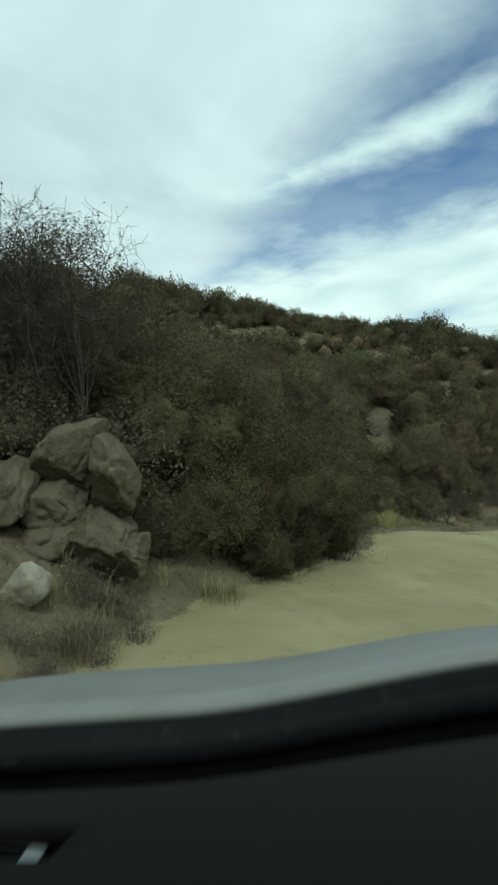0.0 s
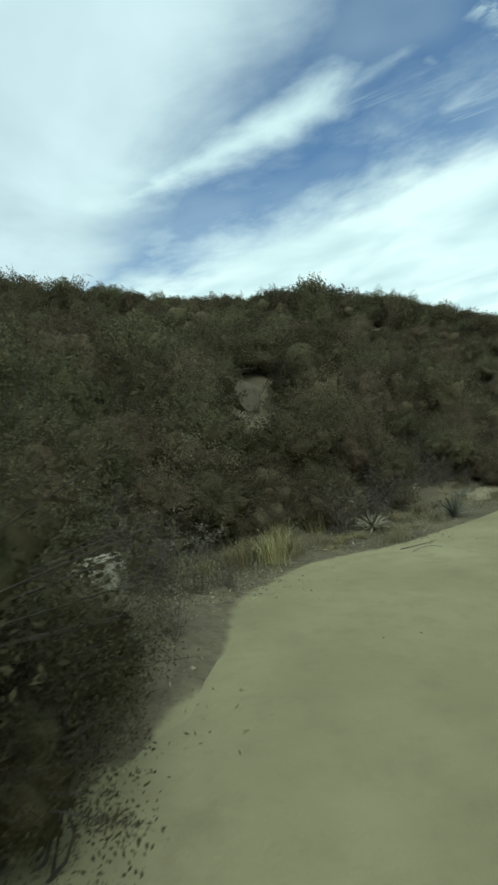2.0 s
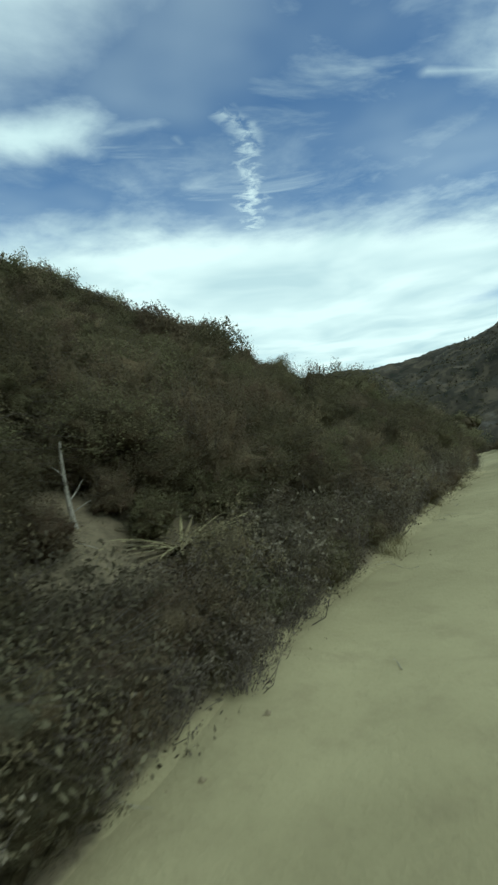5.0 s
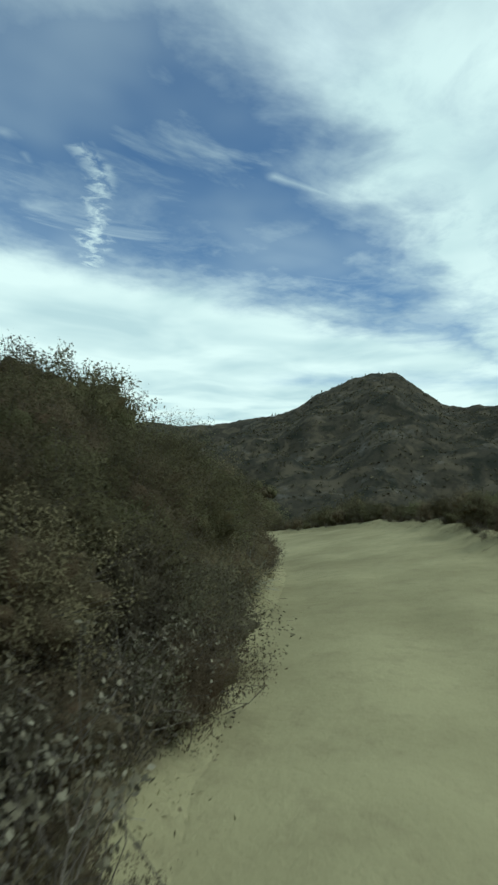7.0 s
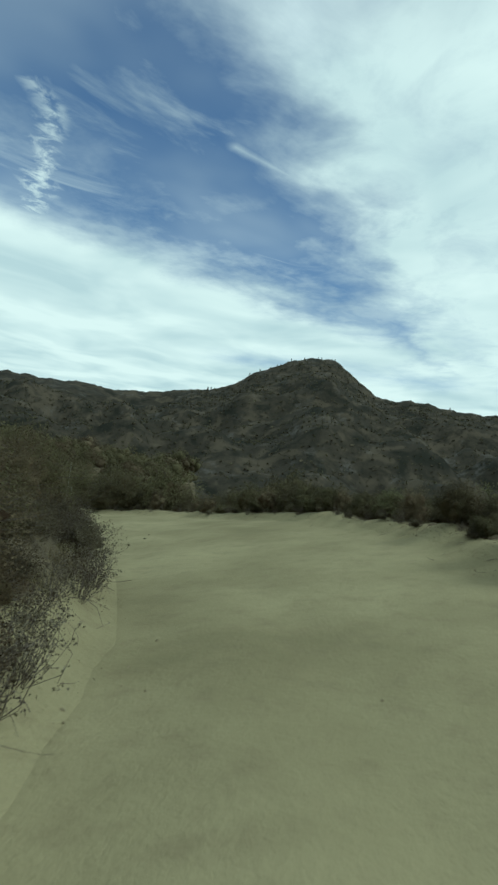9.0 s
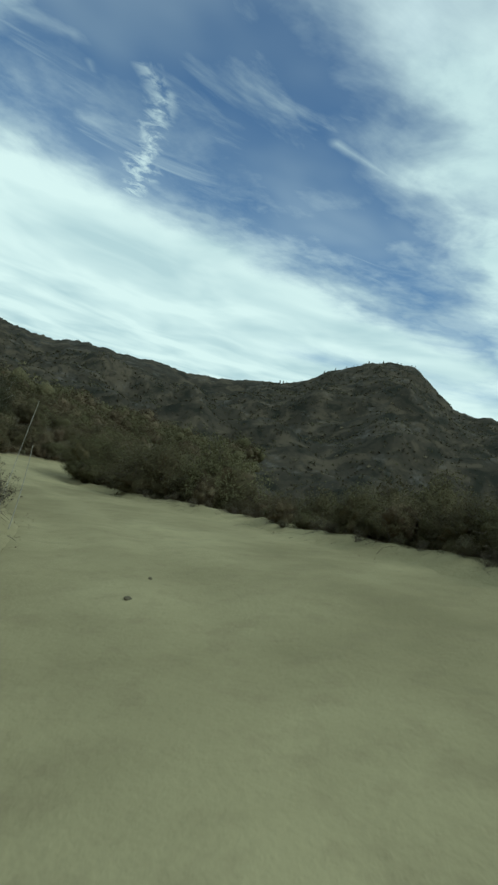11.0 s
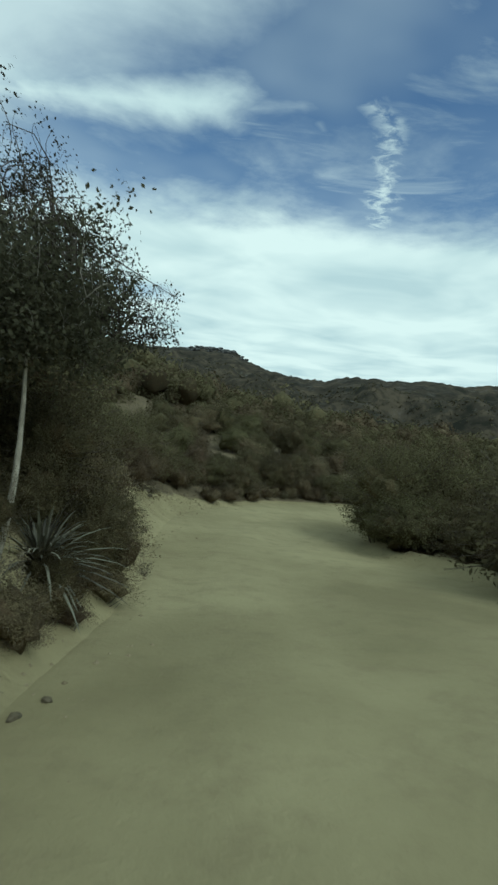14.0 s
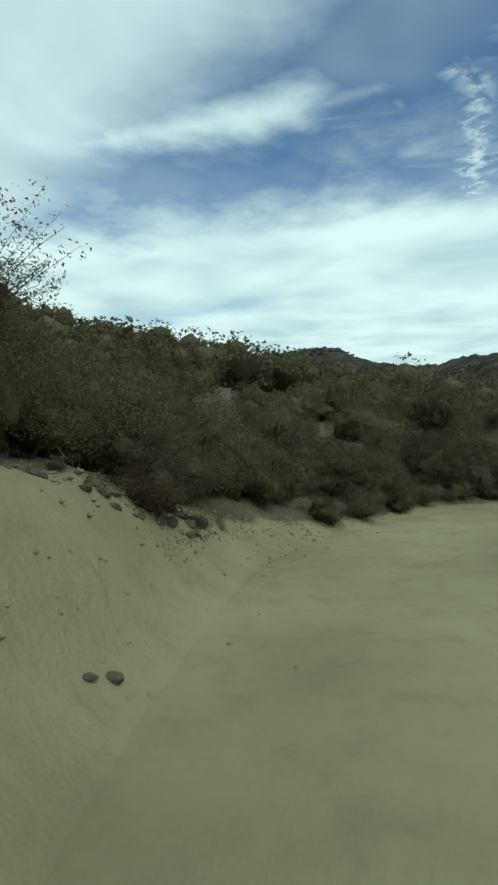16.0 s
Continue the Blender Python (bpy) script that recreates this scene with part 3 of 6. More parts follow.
def shrub(name, label, seed, leaf, wood, high=2.0, wide=1.2, lobes=16, count=4500, size=0.03, group="", category="shrub", level=4, airy=0.66, shoot=1.20):
    """A many-stemmed shrub: bowed stems, tight lumpy foliage within, and small leaves standing off it in uneven lobes."""
    rng = np.random.default_rng(seed)
    root = thing(name, label, category, group)
    mid = np.array([0, 0, high * 0.36])
    way = rng.normal(size=(lobes, 3))
    way[:, 2] = np.abs(way[:, 2]) * 1.2 - 0.5
    way /= np.linalg.norm(way, axis=1)[:, None]
    body = np.array([wide * 0.62, wide * 0.62, high * 0.40])
    cen = way * body * rng.uniform(0.72, 1.28, (lobes, 1))
    rad = wide * rng.uniform(0.20, 0.40, lobes)
    ph = rng.uniform(0, 6, 6)
    fr = rng.normal(size=(6, 3)) * np.array([7, 7, 9, 14, 16, 24])[:, None]

    def reach(d):
        """How far the foliage reaches from the middle in the directions d."""
        r = 0.92 / np.sqrt(((d / body) ** 2).sum(1))
        for c, q in zip(cen, rad):
            b = d @ c
            disc = b * b - c @ c + q * q
            r = np.maximum(r, np.where((disc > 0) & (b > 0), b + np.sqrt(np.maximum(disc, 0)), 0))
        return r * (1 + sum(a * np.sin(d @ f_ + p_) for a, f_, p_ in zip((0.04, 0.04, 0.04, 0.035, 0.03, 0.025), fr, ph)))

    lines = []
    for c in cen[:9]:
        base = np.array([c[0] * 0.1, c[1] * 0.1, -0.15])
        r = 0.02 * high / 2
        lines.append((bent(base, c * 0.9 + mid, rng, 0.12, 5), np.linspace(r, r * 0.3, 5)))
    for d in BALLS[1][0][BALLS[1][0][:, 2] > -0.2]:
        d = d + rng.normal(size=3) * 0.35
        d /= np.linalg.norm(d)
        r = float(reach(d[None])[0])
        for k in range(2):
            e = d + rng.normal(size=3) * 0.13
            lines.append((bent(mid + d * r * 0.6, mid + e * r * rng.uniform(1.0, 1.16), rng, 0.1, 4), np.linspace(0.006, 0.002, 4) * high / 2))
    shoots = rng.normal(size=(120, 3))
    shoots[:, 2] = np.abs(shoots[:, 2]) - 0.25
    shoots /= np.linalg.norm(shoots, axis=1)[:, None]
    far_out = rng.uniform(1.02, shoot, len(shoots))
    shoot_reach = reach(shoots)
    for d, o, r in zip(shoots, far_out, shoot_reach):
        lines.append((np.stack([mid + d * r * 0.6, mid + d * r * o]), (0.004 * high / 2, 0.0015 * high / 2)))
    v, f = tubes(lines, 4)
    mesh_object("woody_base", v, f, wood, parent=root)
    bv, bf = BALLS[max(level, 1)]
    co = mid + bv * (reach(bv) * airy * (1 + (0.10 if level > 3 or high < 1.5 else 0.15) * rng.normal(size=len(bv))))[:, None]
    co[:, 2] = np.maximum(co[:, 2], -0.28 * high)
    if level:
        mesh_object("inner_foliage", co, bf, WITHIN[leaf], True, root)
    d = rng.normal(size=(count, 3))
    d /= np.linalg.norm(d, axis=1)[:, None]
    d[:, 2] = np.where(d[:, 2] < -0.62, -d[:, 2], d[:, 2])
    # leaves gather in sprigs
    d = d + 0.05 * np.sin(d[:, [1, 2, 0]] * 23 + seed)
    d /= np.linalg.norm(d, axis=1)[:, None]
    k = rng.uniform(airy, 1.06, count)
    # some stand out along single shoots
    on = rng.random(count) < 0.25
    which = rng.integers(0, len(shoots), count)
    d = np.where(on[:, None], shoots[which] + rng.normal(size=(count, 3)) * 0.03, d)
    k = np.where(on, far_out[which] * rng.uniform(0.7, 1.0, count), k)
    pts = mid + d * (np.where(on, shoot_reach[which], reach(d)) * k)[:, None]
    ok = pts[:, 2] > -0.08 * high
    v, f, soft = leaves(pts[ok], size, rng, 2.0, d[ok] * 0.6 + np.array([0, 0, 0.5]), 0.9)
    mesh_object("crown", v, f, leaf, normals=soft, parent=root)
    return root


def dry_brush(name, label, seed, high=0.8, wide=0.6, stems=60, group="", head=True, category="dry brush"):
    """Dead-looking brush: a spray of thin twigs with dry heads."""
    rng = np.random.default_rng(seed)
    root = thing(name, label, category, group)
    lines, heads = [], []
    for i in range(stems):
        az, out = rng.uniform(0, 2 * np.pi), wide * rng.uniform(0.1, 1.0)
        base = np.array([np.cos(az), np.sin(az), 0]) * out * 0.25 - (0, 0, 0.08)
        end = np.array([np.cos(az) * out, np.sin(az) * out, high * rng.uniform(0.45, 1.0)])
        line = bent(base, end, rng, 0.14, 4)
        lines.append((line, np.linspace(0.006, 0.0025, 4)))
        heads.append(end)
        for k in range(2):
            p = line[rng.integers(1, 4)]
            q = p + rng.normal(size=3) * 0.16 * high + (0, 0, 0.08 * high)
            lines.append((np.stack([p, (p + q) / 2 + rng.normal(size=3) * 0.02, q]), (0.004, 0.003, 0.002)))
            heads.append(q)
    v, f = tubes(lines, 3)
    mesh_object("twig_spray", v, f, TWIG, parent=root)
    h = np.array(heads)
    pts = h.repeat(9, 0) + rng.normal(size=(len(h) * 9, 3)) * 0.035
    v, f, soft = leaves(pts, 0.026, rng, 1.3)
    mesh_object("seed_crown" if head else "dry_crown", v, f, SEED if head else GREY_LEAF, normals=soft, parent=root)
    return root


def grass_tuft(name, label, seed, high=0.6, wide=0.28, blades=170, mat=None, group=""):
    """A tuft of dry blades, each a thin bent strip."""
    rng = np.random.default_rng(seed)
    root = thing(name, label, "grass", group)
    v, f = [], []
    for half in range(2):
        vv, ff, base = [], [], 0
        for i in range(blades // 2):
            az, lean = rng.uniform(0, 2 * np.pi), abs(rng.normal()) * 0.62 * high
            o = np.array([rng.normal() * wide * 0.5, rng.normal() * wide * 0.5, -0.04])
            d = np.array([np.cos(az), np.sin(az), 0])
            w = np.array([-np.sin(az), np.cos(az), 0]) * rng.uniform(0.0018, 0.004)
            h = high * rng.uniform(0.5, 1.0)
            for k, (fz, fl, fw) in enumerate(((0, 0, 1), (0.45, 0.2, 1.0), (0.8, 0.6, 0.7), (1.0, 1.1, 0.1))):
                c = o + d * lean * fl + np.array([0, 0, h * fz])
                vv += [c - w * fw, c + w * fw]
                if k:
                    b = base + 2 * k
                    ff.append((b - 2, b - 1, b + 1, b))
            base += 8
        mesh_object("blade_clump", np.array(vv), np.array(ff), mat or STRAW, smooth=False, parent=root)
    return root


def yucca(name, label, seed, size=0.7, mat=None, count=70, flat=0.0, droop=0.14, group="yuccas"):
    """A rosette of stiff pointed leaves."""
    rng = np.random.default_rng(seed)
    root = thing(name, label, "yucca", group)
    for half in range(count):
        az, el = half * 2.399, radians(rng.uniform(8, 82) * (1 - flat) + rng.uniform(-5, 20) * flat)
        d = np.array([np.cos(az) * np.cos(el), np.sin(az) * np.cos(el), np.sin(el)])
        w = np.array([-np.sin(az), np.cos(az), 0])
        n = np.cross(d, w)
        ln = size * rng.uniform(0.7, 1.1)
        vv, ff = [], []
        hang = droop * ln * rng.uniform(1, 2)
        for k, (fl, fw) in enumerate(((0.05, 0.6), (0.3, 1.0), (0.55, 0.85), (0.8, 0.55), (1.0, 0.05))):
            c = d * ln * fl - np.array([0, 0, hang * fl ** 2])
            vv += [c - w * 0.017 * size ** 0.5 * fw, c + n * 0.008 * fw, c + w * 0.017 * size ** 0.5 * fw]
            if k:
                b = 3 * k
                ff += [(b - 3, b - 2, b + 1, b), (b - 2, b - 1, b + 2, b + 1)]
        mesh_object("leaf", np.array(vv), np.array(ff), mat or YUCCA_LEAF, parent=root)
    return root


def boulder(name, label, seed, size, mat=None, group="", category="boulder", block=0.0):
    """A weathered boulder: a ball or block cut by flat planes, with worn edges and pits."""
    rng = np.random.default_rng(seed)
    bm = bmesh.new()
    bmesh.ops.create_icosphere(bm, subdivisions=5 if block else 4, radius=1.0)
    cuts = [(Vector(rng.normal(size=3)).normalized(), rng.uniform(0.62, 0.95) if block else rng.uniform(0.50, 0.80)) for _ in range(12)]
    for v in bm.verts:
        p = v.co.copy()
        if block:
            p /= max(abs(p.x), abs(p.y), abs(p.z)) ** block
        for nrm, d in cuts:
            over = p.dot(nrm) - d
            if over > 0:
                p -= nrm * over * 0.97
        q = p * 2.3 + Vector((seed, 0, 0))
        crack = max(0.0, 0.10 - abs(noise.noise(q * 0.8))) * 0.9
        p += p.normalized() * (0.05 * noise.noise(q) + 0.035 * noise.noise(q * 3.1) + 0.02 * noise.noise(q * 9) - crack)
        v.co = (p.x * size[0], p.y * size[1], p.z * size[2])
    me = bpy.data.meshes.new(name)
    bm.to_mesh(me)
    bm.free()
    me.materials.append(mat or ROCK)
    me.polygons.foreach_set("use_smooth", np.full(len(me.polygons), True))
    return tagged(new(name, me), label, category, group)


def tree(name, label, seed, high, crown, bark, leaf, trunk_r=0.12, limbs=7, clumps=150, per=34, size=0.055, lean=(0, 0), bare=False, centre=None, clump_spread=0.20, fork=3, shear=0.0):
    """A tree: tapered trunk, limbs that fork twice, and an open crown of leaf clumps, or bare twigs."""
    rng = np.random.default_rng(seed)
    root = thing(name, label, "tree")
    cr = np.array(crown, float)
    mid = np.array(centre if centre is not None else (lean[0], lean[1], high - cr[2]))
    top = np.array([mid[0] * 0.7, mid[1] * 0.7, mid[2]])
    trunk = bent((0, 0, -0.3), top, rng, 0.06, 8)
    v, f = tubes([(trunk, np.linspace(trunk_r * 1.25, trunk_r * 0.45, 8))], 10)
    v[:, 0] -= shear * (v[:, 2] - mid[2])
    mesh_object("trunk", v, f, bark, parent=root)
    lines, tips = [], []
    for i in range(limbs):
        p = trunk[rng.integers(fork, 8)]
        d = rng.normal(size=3)
        d[2] = abs(d[2]) * 0.6
        d /= np.linalg.norm(d)
        q = mid + d * cr * rng.uniform(0.5, 0.8)
        line = bent(p, q, rng, 0.14, 6)
        lines.append((line, np.linspace(trunk_r * 0.42, trunk_r * 0.12, 6)))
        for k in range(6):
            a = line[rng.integers(2, 6)]
            e = rng.normal(size=3)
            e /= np.linalg.norm(e)
            b = a + e * cr * rng.uniform(0.25, 0.5) + (0, 0, 0.06 * high)
            sub = bent(a, b, rng, 0.16, 5)
            lines.append((sub, np.linspace(trunk_r * 0.15, trunk_r * 0.05, 5)))
            for m in range(7):
                c = sub[rng.integers(1, 5)]
                g = rng.normal(size=3)
                g /= np.linalg.norm(g)
                t = c + g * cr * rng.uniform(0.10, 0.26)
                lines.append((bent(c, t, rng, 0.15, 4), np.linspace(trunk_r * 0.05, trunk_r * 0.018, 4)))
                tips.append(t)
                if bare:
                    for o in range(3):
                        h = t + rng.normal(size=3) * cr * 0.13
                        lines.append((np.stack([t, (t + h) / 2 + rng.normal(size=3) * 0.02, h]), (0.0026, 0.002, 0.0012)))
    v, f = tubes(lines, 4)
    v[:, 0] -= shear * (v[:, 2] - mid[2])
    mesh_object("limb_frame", v, f, bark, parent=root)
    if leaf is not None:
        tips = np.array(tips)
        cen = tips[rng.permutation(len(tips))[:clumps]]
        off = np.clip(rng.normal(size=(len(cen) * per, 3)), -1.8, 1.8)
        pts = cen.repeat(per, 0) + off * clump_spread
        v, f, soft = leaves(pts, size, rng, 1.45, off * 0.4 + np.array([0, 0, 0.4]), 1.0)
        v[:, 0] -= shear * (v[:, 2] - mid[2])
        mesh_object("crown", v, f, leaf, normals=soft, parent=root)
    return root


def stand(ob, x, y, turn=0.0, scale=1.0, sink=0.0, tilt=0.0, tall=1.0):
    """Put a thing on the land."""
    ob.matrix_basis = pose(x, y, height_at(x, y) - sink, tilt, 0, turn) @ Matrix.Diagonal((scale, scale, scale * tall, 1))
    return ob


def sized_copy(ob, x, y, turn, scale, tall=1.0):
    """A copy of a plant at a place, of a true scale whatever the first one has."""
    q = ob.matrix_basis.to_scale()
    return copy_thing(ob, pose(x, y, height_at(x, y) - 0.05, 0, 0, turn) @ Matrix.Diagonal((scale / q.x, scale / q.y, scale * tall / q.z, 1)))


def repeat(protos, places):
    """Stand the prototypes, and copies of them, at the places (x, y, scale, tall)."""
    used = set()
    for k, (x, y, sc, tall) in enumerate(places):
        ob = protos[k % len(protos)]
        turn = (k * 137.5) % 360
        if ob.name in used:
            ob2 = copy_thing(ob, Matrix())
            ob2.matrix_basis = pose(x, y, height_at(x, y) - 0.03, 0, 0, turn) @ Matrix.Diagonal((sc, sc, sc * tall, 1))
        else:
            used.add(ob.name)
            stand(ob, x, y, turn, sc, 0.03, 0, tall)


def strip(s0, s1, step, v0, v1, low, high, side=-1, seed=0):
    """Places along a verge: way from s0 to s1, v beyond the edge of the track."""
    rng = np.random.default_rng(seed)
    out = []
    for s in np.arange(s0, s1, step):
        s2, v = s + rng.uniform(-0.4, 0.4) * step, rng.uniform(v0, v1)
        edge = table(LEFT, s2) if side < 0 else table(RIGHT, s2)
        x, y = place_of(s2, side * (edge + v))
        out.append((float(x), float(y), rng.uniform(low, high), rng.uniform(0.85, 1.15)))
    return out


# --- brush kinds; each is 1 m to 2 m as built and scaled where it stands
scrub = [shrub("scrub_oak", "dense dark green scrub oak shrub on the dry slope", 21 + k, DARK_LEAF, BARK, 2.0, 1.25, 22, 10500, 0.023, "chaparral shrubs") for k in range(3)]
sumac = [shrub("sumac_shrub", "rounded olive-green leafy shrub on the slope", 41 + k, GREEN_LEAF, BARK, 2.0, 1.2, 20, 10000, 0.023, "chaparral shrubs") for k in range(2)]
brown = [shrub("dry_shrub", "brownish half-dry twiggy shrub beside the dirt track", 51 + k, BROWN_LEAF, TWIG, 1.8, 1.1, 20, 10000, 0.019, "dry shrubs") for k in range(2)]
far_scrub = [shrub("chaparral_bush", "rounded dark green bush up on the slope", 24 + k, DARK_LEAF, BARK, 2.1, 1.25, 22, 6000, 0.031, "chaparral shrubs", level=3, airy=0.68) for k in range(3)]
far_sumac = [shrub("olive_bush", "yellowish olive-green shrub up on the slope", 44 + k, GREEN_LEAF, BARK, 2.1, 1.2, 20, 6000, 0.031, "chaparral shrubs", level=3, airy=0.68) for k in range(2)]
far_brown = [shrub("brown_bush", "brown half-dry bush up on the slope", 54 + k, BROWN_LEAF, TWIG, 2.0, 1.15, 20, 6000, 0.028, "dry shrubs", level=3, airy=0.68) for k in range(2)]
crest = [shrub("crest_shrub", "olive-green shrub with an uneven top along the crest", 64 + k, (GREEN_LEAF, DARK_LEAF, BROWN_LEAF, DARK_LEAF)[k], BARK, 2.1, 1.35, 20, 3400, 0.062, "crest shrubs", level=3, airy=0.5) for k in range(4)]
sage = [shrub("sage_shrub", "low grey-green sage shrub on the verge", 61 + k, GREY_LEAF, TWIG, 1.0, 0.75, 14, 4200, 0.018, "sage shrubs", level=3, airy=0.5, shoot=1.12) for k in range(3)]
dark = [shrub("dark_shrub", "large dark-leaved shrub at the edge of the track", 101 + k, BUSH_LEAF, BARK, 2.0, 1.25, 22, 18000, 0.0165, "dark shrubs", airy=0.56) for k in range(2)]
buck = [dry_brush("dry_buckwheat", "dry brown stalks with dead flower heads on the verge", 71 + k, 0.8, 0.55, 40, "dry stalks") for k in range(3)]


def three_kinds(P, kinds, seed):
    """Share the places among three kinds of shrub."""
    order = np.random.default_rng(seed).permutation(len(P))
    P = [P[i] for i in order if math.hypot(P[i][0] + 2.9, P[i][1] - 4.9) > 1.9 and math.hypot(P[i][0] - 1.8, P[i][1] - 21.2) > 1.7 and math.hypot(P[i][0] - 9.2, P[i][1] - 22.9) > 1.2 and math.hypot(P[i][0] - 5.5, P[i][1] - 18.7) > 1.15]
    a, b = int(len(P) * 0.42), int(len(P) * 0.78)
    for protos, some in zip(kinds, (P[:a], P[a:b], P[b:])):
        repeat(protos, some)


near_rows = [(-8, 24, 1.3, 2.8, 3.8, 0.80, 1.15), (11, 24, 1.1, 2.0, 2.9, 0.55, 0.8), (24, 38, 0.9, 1.5, 2.3, 0.50, 0.72), (19.5, 37, 0.7, 0.8, 1.3, 0.40, 0.6), (36, 46, 0.75, 0.95, 1.4, 0.5, 0.75), (18.5, 27, 0.8, 1.3, 2.2, 0.55, 0.8), (37, 46, 1.0, 1.5, 2.2, 0.65, 0.9), (47, 64, 1.2, 1.5, 2.3, 0.5, 0.75), (62, 73.5, 1.0, 1.4, 2.2, 0.55, 0.8),
             (75.5, 80, 0.6, 1.9, 2.5, 0.45, 0.7), (79.5, 85, 0.5, 0.7, 1.5, 0.4, 0.65), (80, 90, 0.7, 1.5, 2.6, 0.6, 0.85), (84, 108, 0.8, 0.6, 1.3, 0.45, 0.75), (76, 82, 0.8, 2.8, 3.6, 0.7, 0.9)]
far_rows = [(24, 40, 1.0, 3.0, 4.4, 0.48, 0.70), (-8, 24, 1.2, 4.6, 6.2, 0.95, 1.25), (24, 42, 1.3, 5.2, 6.8, 0.50, 0.72), (-6, 24, 1.5, 7.2, 9.0, 1.0, 1.35), (24, 46, 1.5, 7.4, 9.2, 0.50, 0.75), (-4, 24, 1.6, 10.0, 12.2, 1.1, 1.45), (24, 48, 1.7, 10.0, 12.2, 0.55, 0.8),
            (40, 60, 1.5, 3.2, 4.4, 0.65, 0.9), (48, 72, 1.8, 5.0, 6.4, 0.8, 1.05), (64, 76, 1.4, 3.2, 4.4, 0.7, 0.95), (60, 76, 1.8, 7.0, 9.0, 0.8, 1.1),
            (76, 112, 1.4, 3.6, 5.0, 0.65, 0.9), (76, 116, 1.7, 6.0, 8.0, 0.7, 1.0), (78, 118, 2.1, 9.0, 11.5, 0.8, 1.1)]
P = []
for k, (s0, s1, st, v0, v1, lo, hi) in enumerate(near_rows):
    P += strip(s0, s1, st, v0, v1, lo, hi, -1, 100 + k)
three_kinds(P, (brown, scrub, sumac), 5)
P = []
for k, (s0, s1, st, v0, v1, lo, hi) in enumerate(far_rows):
    P += strip(s0, s1, st, v0, v1, lo, hi, -1, 130 + k)
three_kinds(P, (far_scrub, far_brown, far_sumac), 6)

# more brush between, so that little soil shows
rng = np.random.default_rng(91)
for k in range(170):
    s1, v1 = rng.uniform(6, 50), rng.uniform(3.2, 14)
    if s1 > 22:
        v1 = rng.uniform(2.2, 14)
    x, y = place_of(s1, -(table(LEFT, s1) + v1))
    if math.hypot(x - 9.1, y - 23.3) < 1.0 or math.hypot(x + 2.9, y - 4.9) < 1.9:
        continue
    src = (far_scrub, far_brown, far_sumac, far_scrub)[k % 4]
    sized_copy(src[k % len(src)], float(x), float(y), 67 * k, float(rng.uniform(0.5, 0.85)) * (1.15 if s1 < 24 else 0.85))

# the big dark bush that leans over the track, and its neighbours
big = ((6.3, 0.55, 0.72), (7.2, 0.45, 0.95), (8.2, 0.40, 1.05), (9.0, 0.45, 0.90), (5.6, 0.75, 0.5), (6.9, 2.0, 1.05), (8.0, 1.9, 1.1), (9.0, 1.8, 1.0), (7.6, 0.15, 0.5), (8.6, 0.10, 0.55), (9.5, 0.35, 0.52), (6.6, 0.15, 0.42),
       (8.4, 1.2, 1.08), (7.4, 1.2, 1.0), (5.6, 3.6, 1.15), (4.2, 4.2, 1.15), (9.6, 1.2, 0.7), (5.0, 0.7, 0.35))
for k, (s, v, sc) in enumerate(big):
    x, y = place_of(s, -(table(LEFT, s) + v))
    copy_thing(scrub[k % 3] if k % 4 == 3 else dark[k % 2], pose(x, y, height_at(x, y) - 0.05, 0, 0, 77 * k) @ Matrix.Diagonal((sc, sc, sc, 1)))

stand(dark[0], *[float(q) for q in place_of(9.1, -(float(table(LEFT, 9.1)) + 2.9))], 40, 1.15, 0.05)
stand(dark[1], *[float(q) for q in place_of(7.6, -(float(table(LEFT, 7.6)) + 3.2))], 80, 1.05, 0.05)

# verges
V = strip(-6, 2.5, 1.0, 0.5, 1.0, 0.6, 1.0, -1, 201) + strip(18.5, 37.5, 0.6, 0.30, 0.9, 0.5, 0.95, -1, 202) + strip(38, 45, 0.8, 0.8, 1.3, 0.5, 0.9, -1, 208) + strip(46, 62, 1.0, 0.6, 1.2, 0.5, 0.9, -1, 203) + strip(62, 72, 1.5, 0.9, 1.3, 0.5, 0.8, -1, 204)
V += strip(6.3, 11, 1.2, 0.2, 0.5, 0.35, 0.6, -1, 205) + strip(12, 24, 0.9, 1.9, 3.0, 0.5, 0.9, -1, 206) + strip(84, 100, 0.9, 0.3, 0.8, 0.4, 0.7, -1, 207)
V = [q for q in V if math.hypot(q[0] - 5.4, q[1] - 18.5) > 1.3]
repeat(sage, V)
B = strip(1, 6, 0.5, 0.15, 1.2, 0.5, 0.9, -1, 211) + strip(12, 24, 0.26, 1.3, 2.8, 0.5, 1.0, -1, 212) + strip(10.2, 13, 0.4, 0.4, 1.6, 0.4, 0.7, -1, 216) + strip(24, 37, 0.7, 0.15, 0.5, 0.5, 0.9, -1, 213) + strip(20.2, 27, 0.3, 0.0, 0.3, 0.3, 0.55, -1, 217) + strip(38, 60, 0.8, 0.3, 0.9, 0.4, 0.75, -1, 214) + strip(62, 73.5, 1.5, 0.5, 1.0, 0.4, 0.7, -1, 215)
B = [q for q in B if math.hypot(q[0] - 5.6, q[1] - 18.6) > 0.8 and math.hypot(q[0] + 2.25, q[1] - 4.0) > 0.6]
repeat(buck, B)
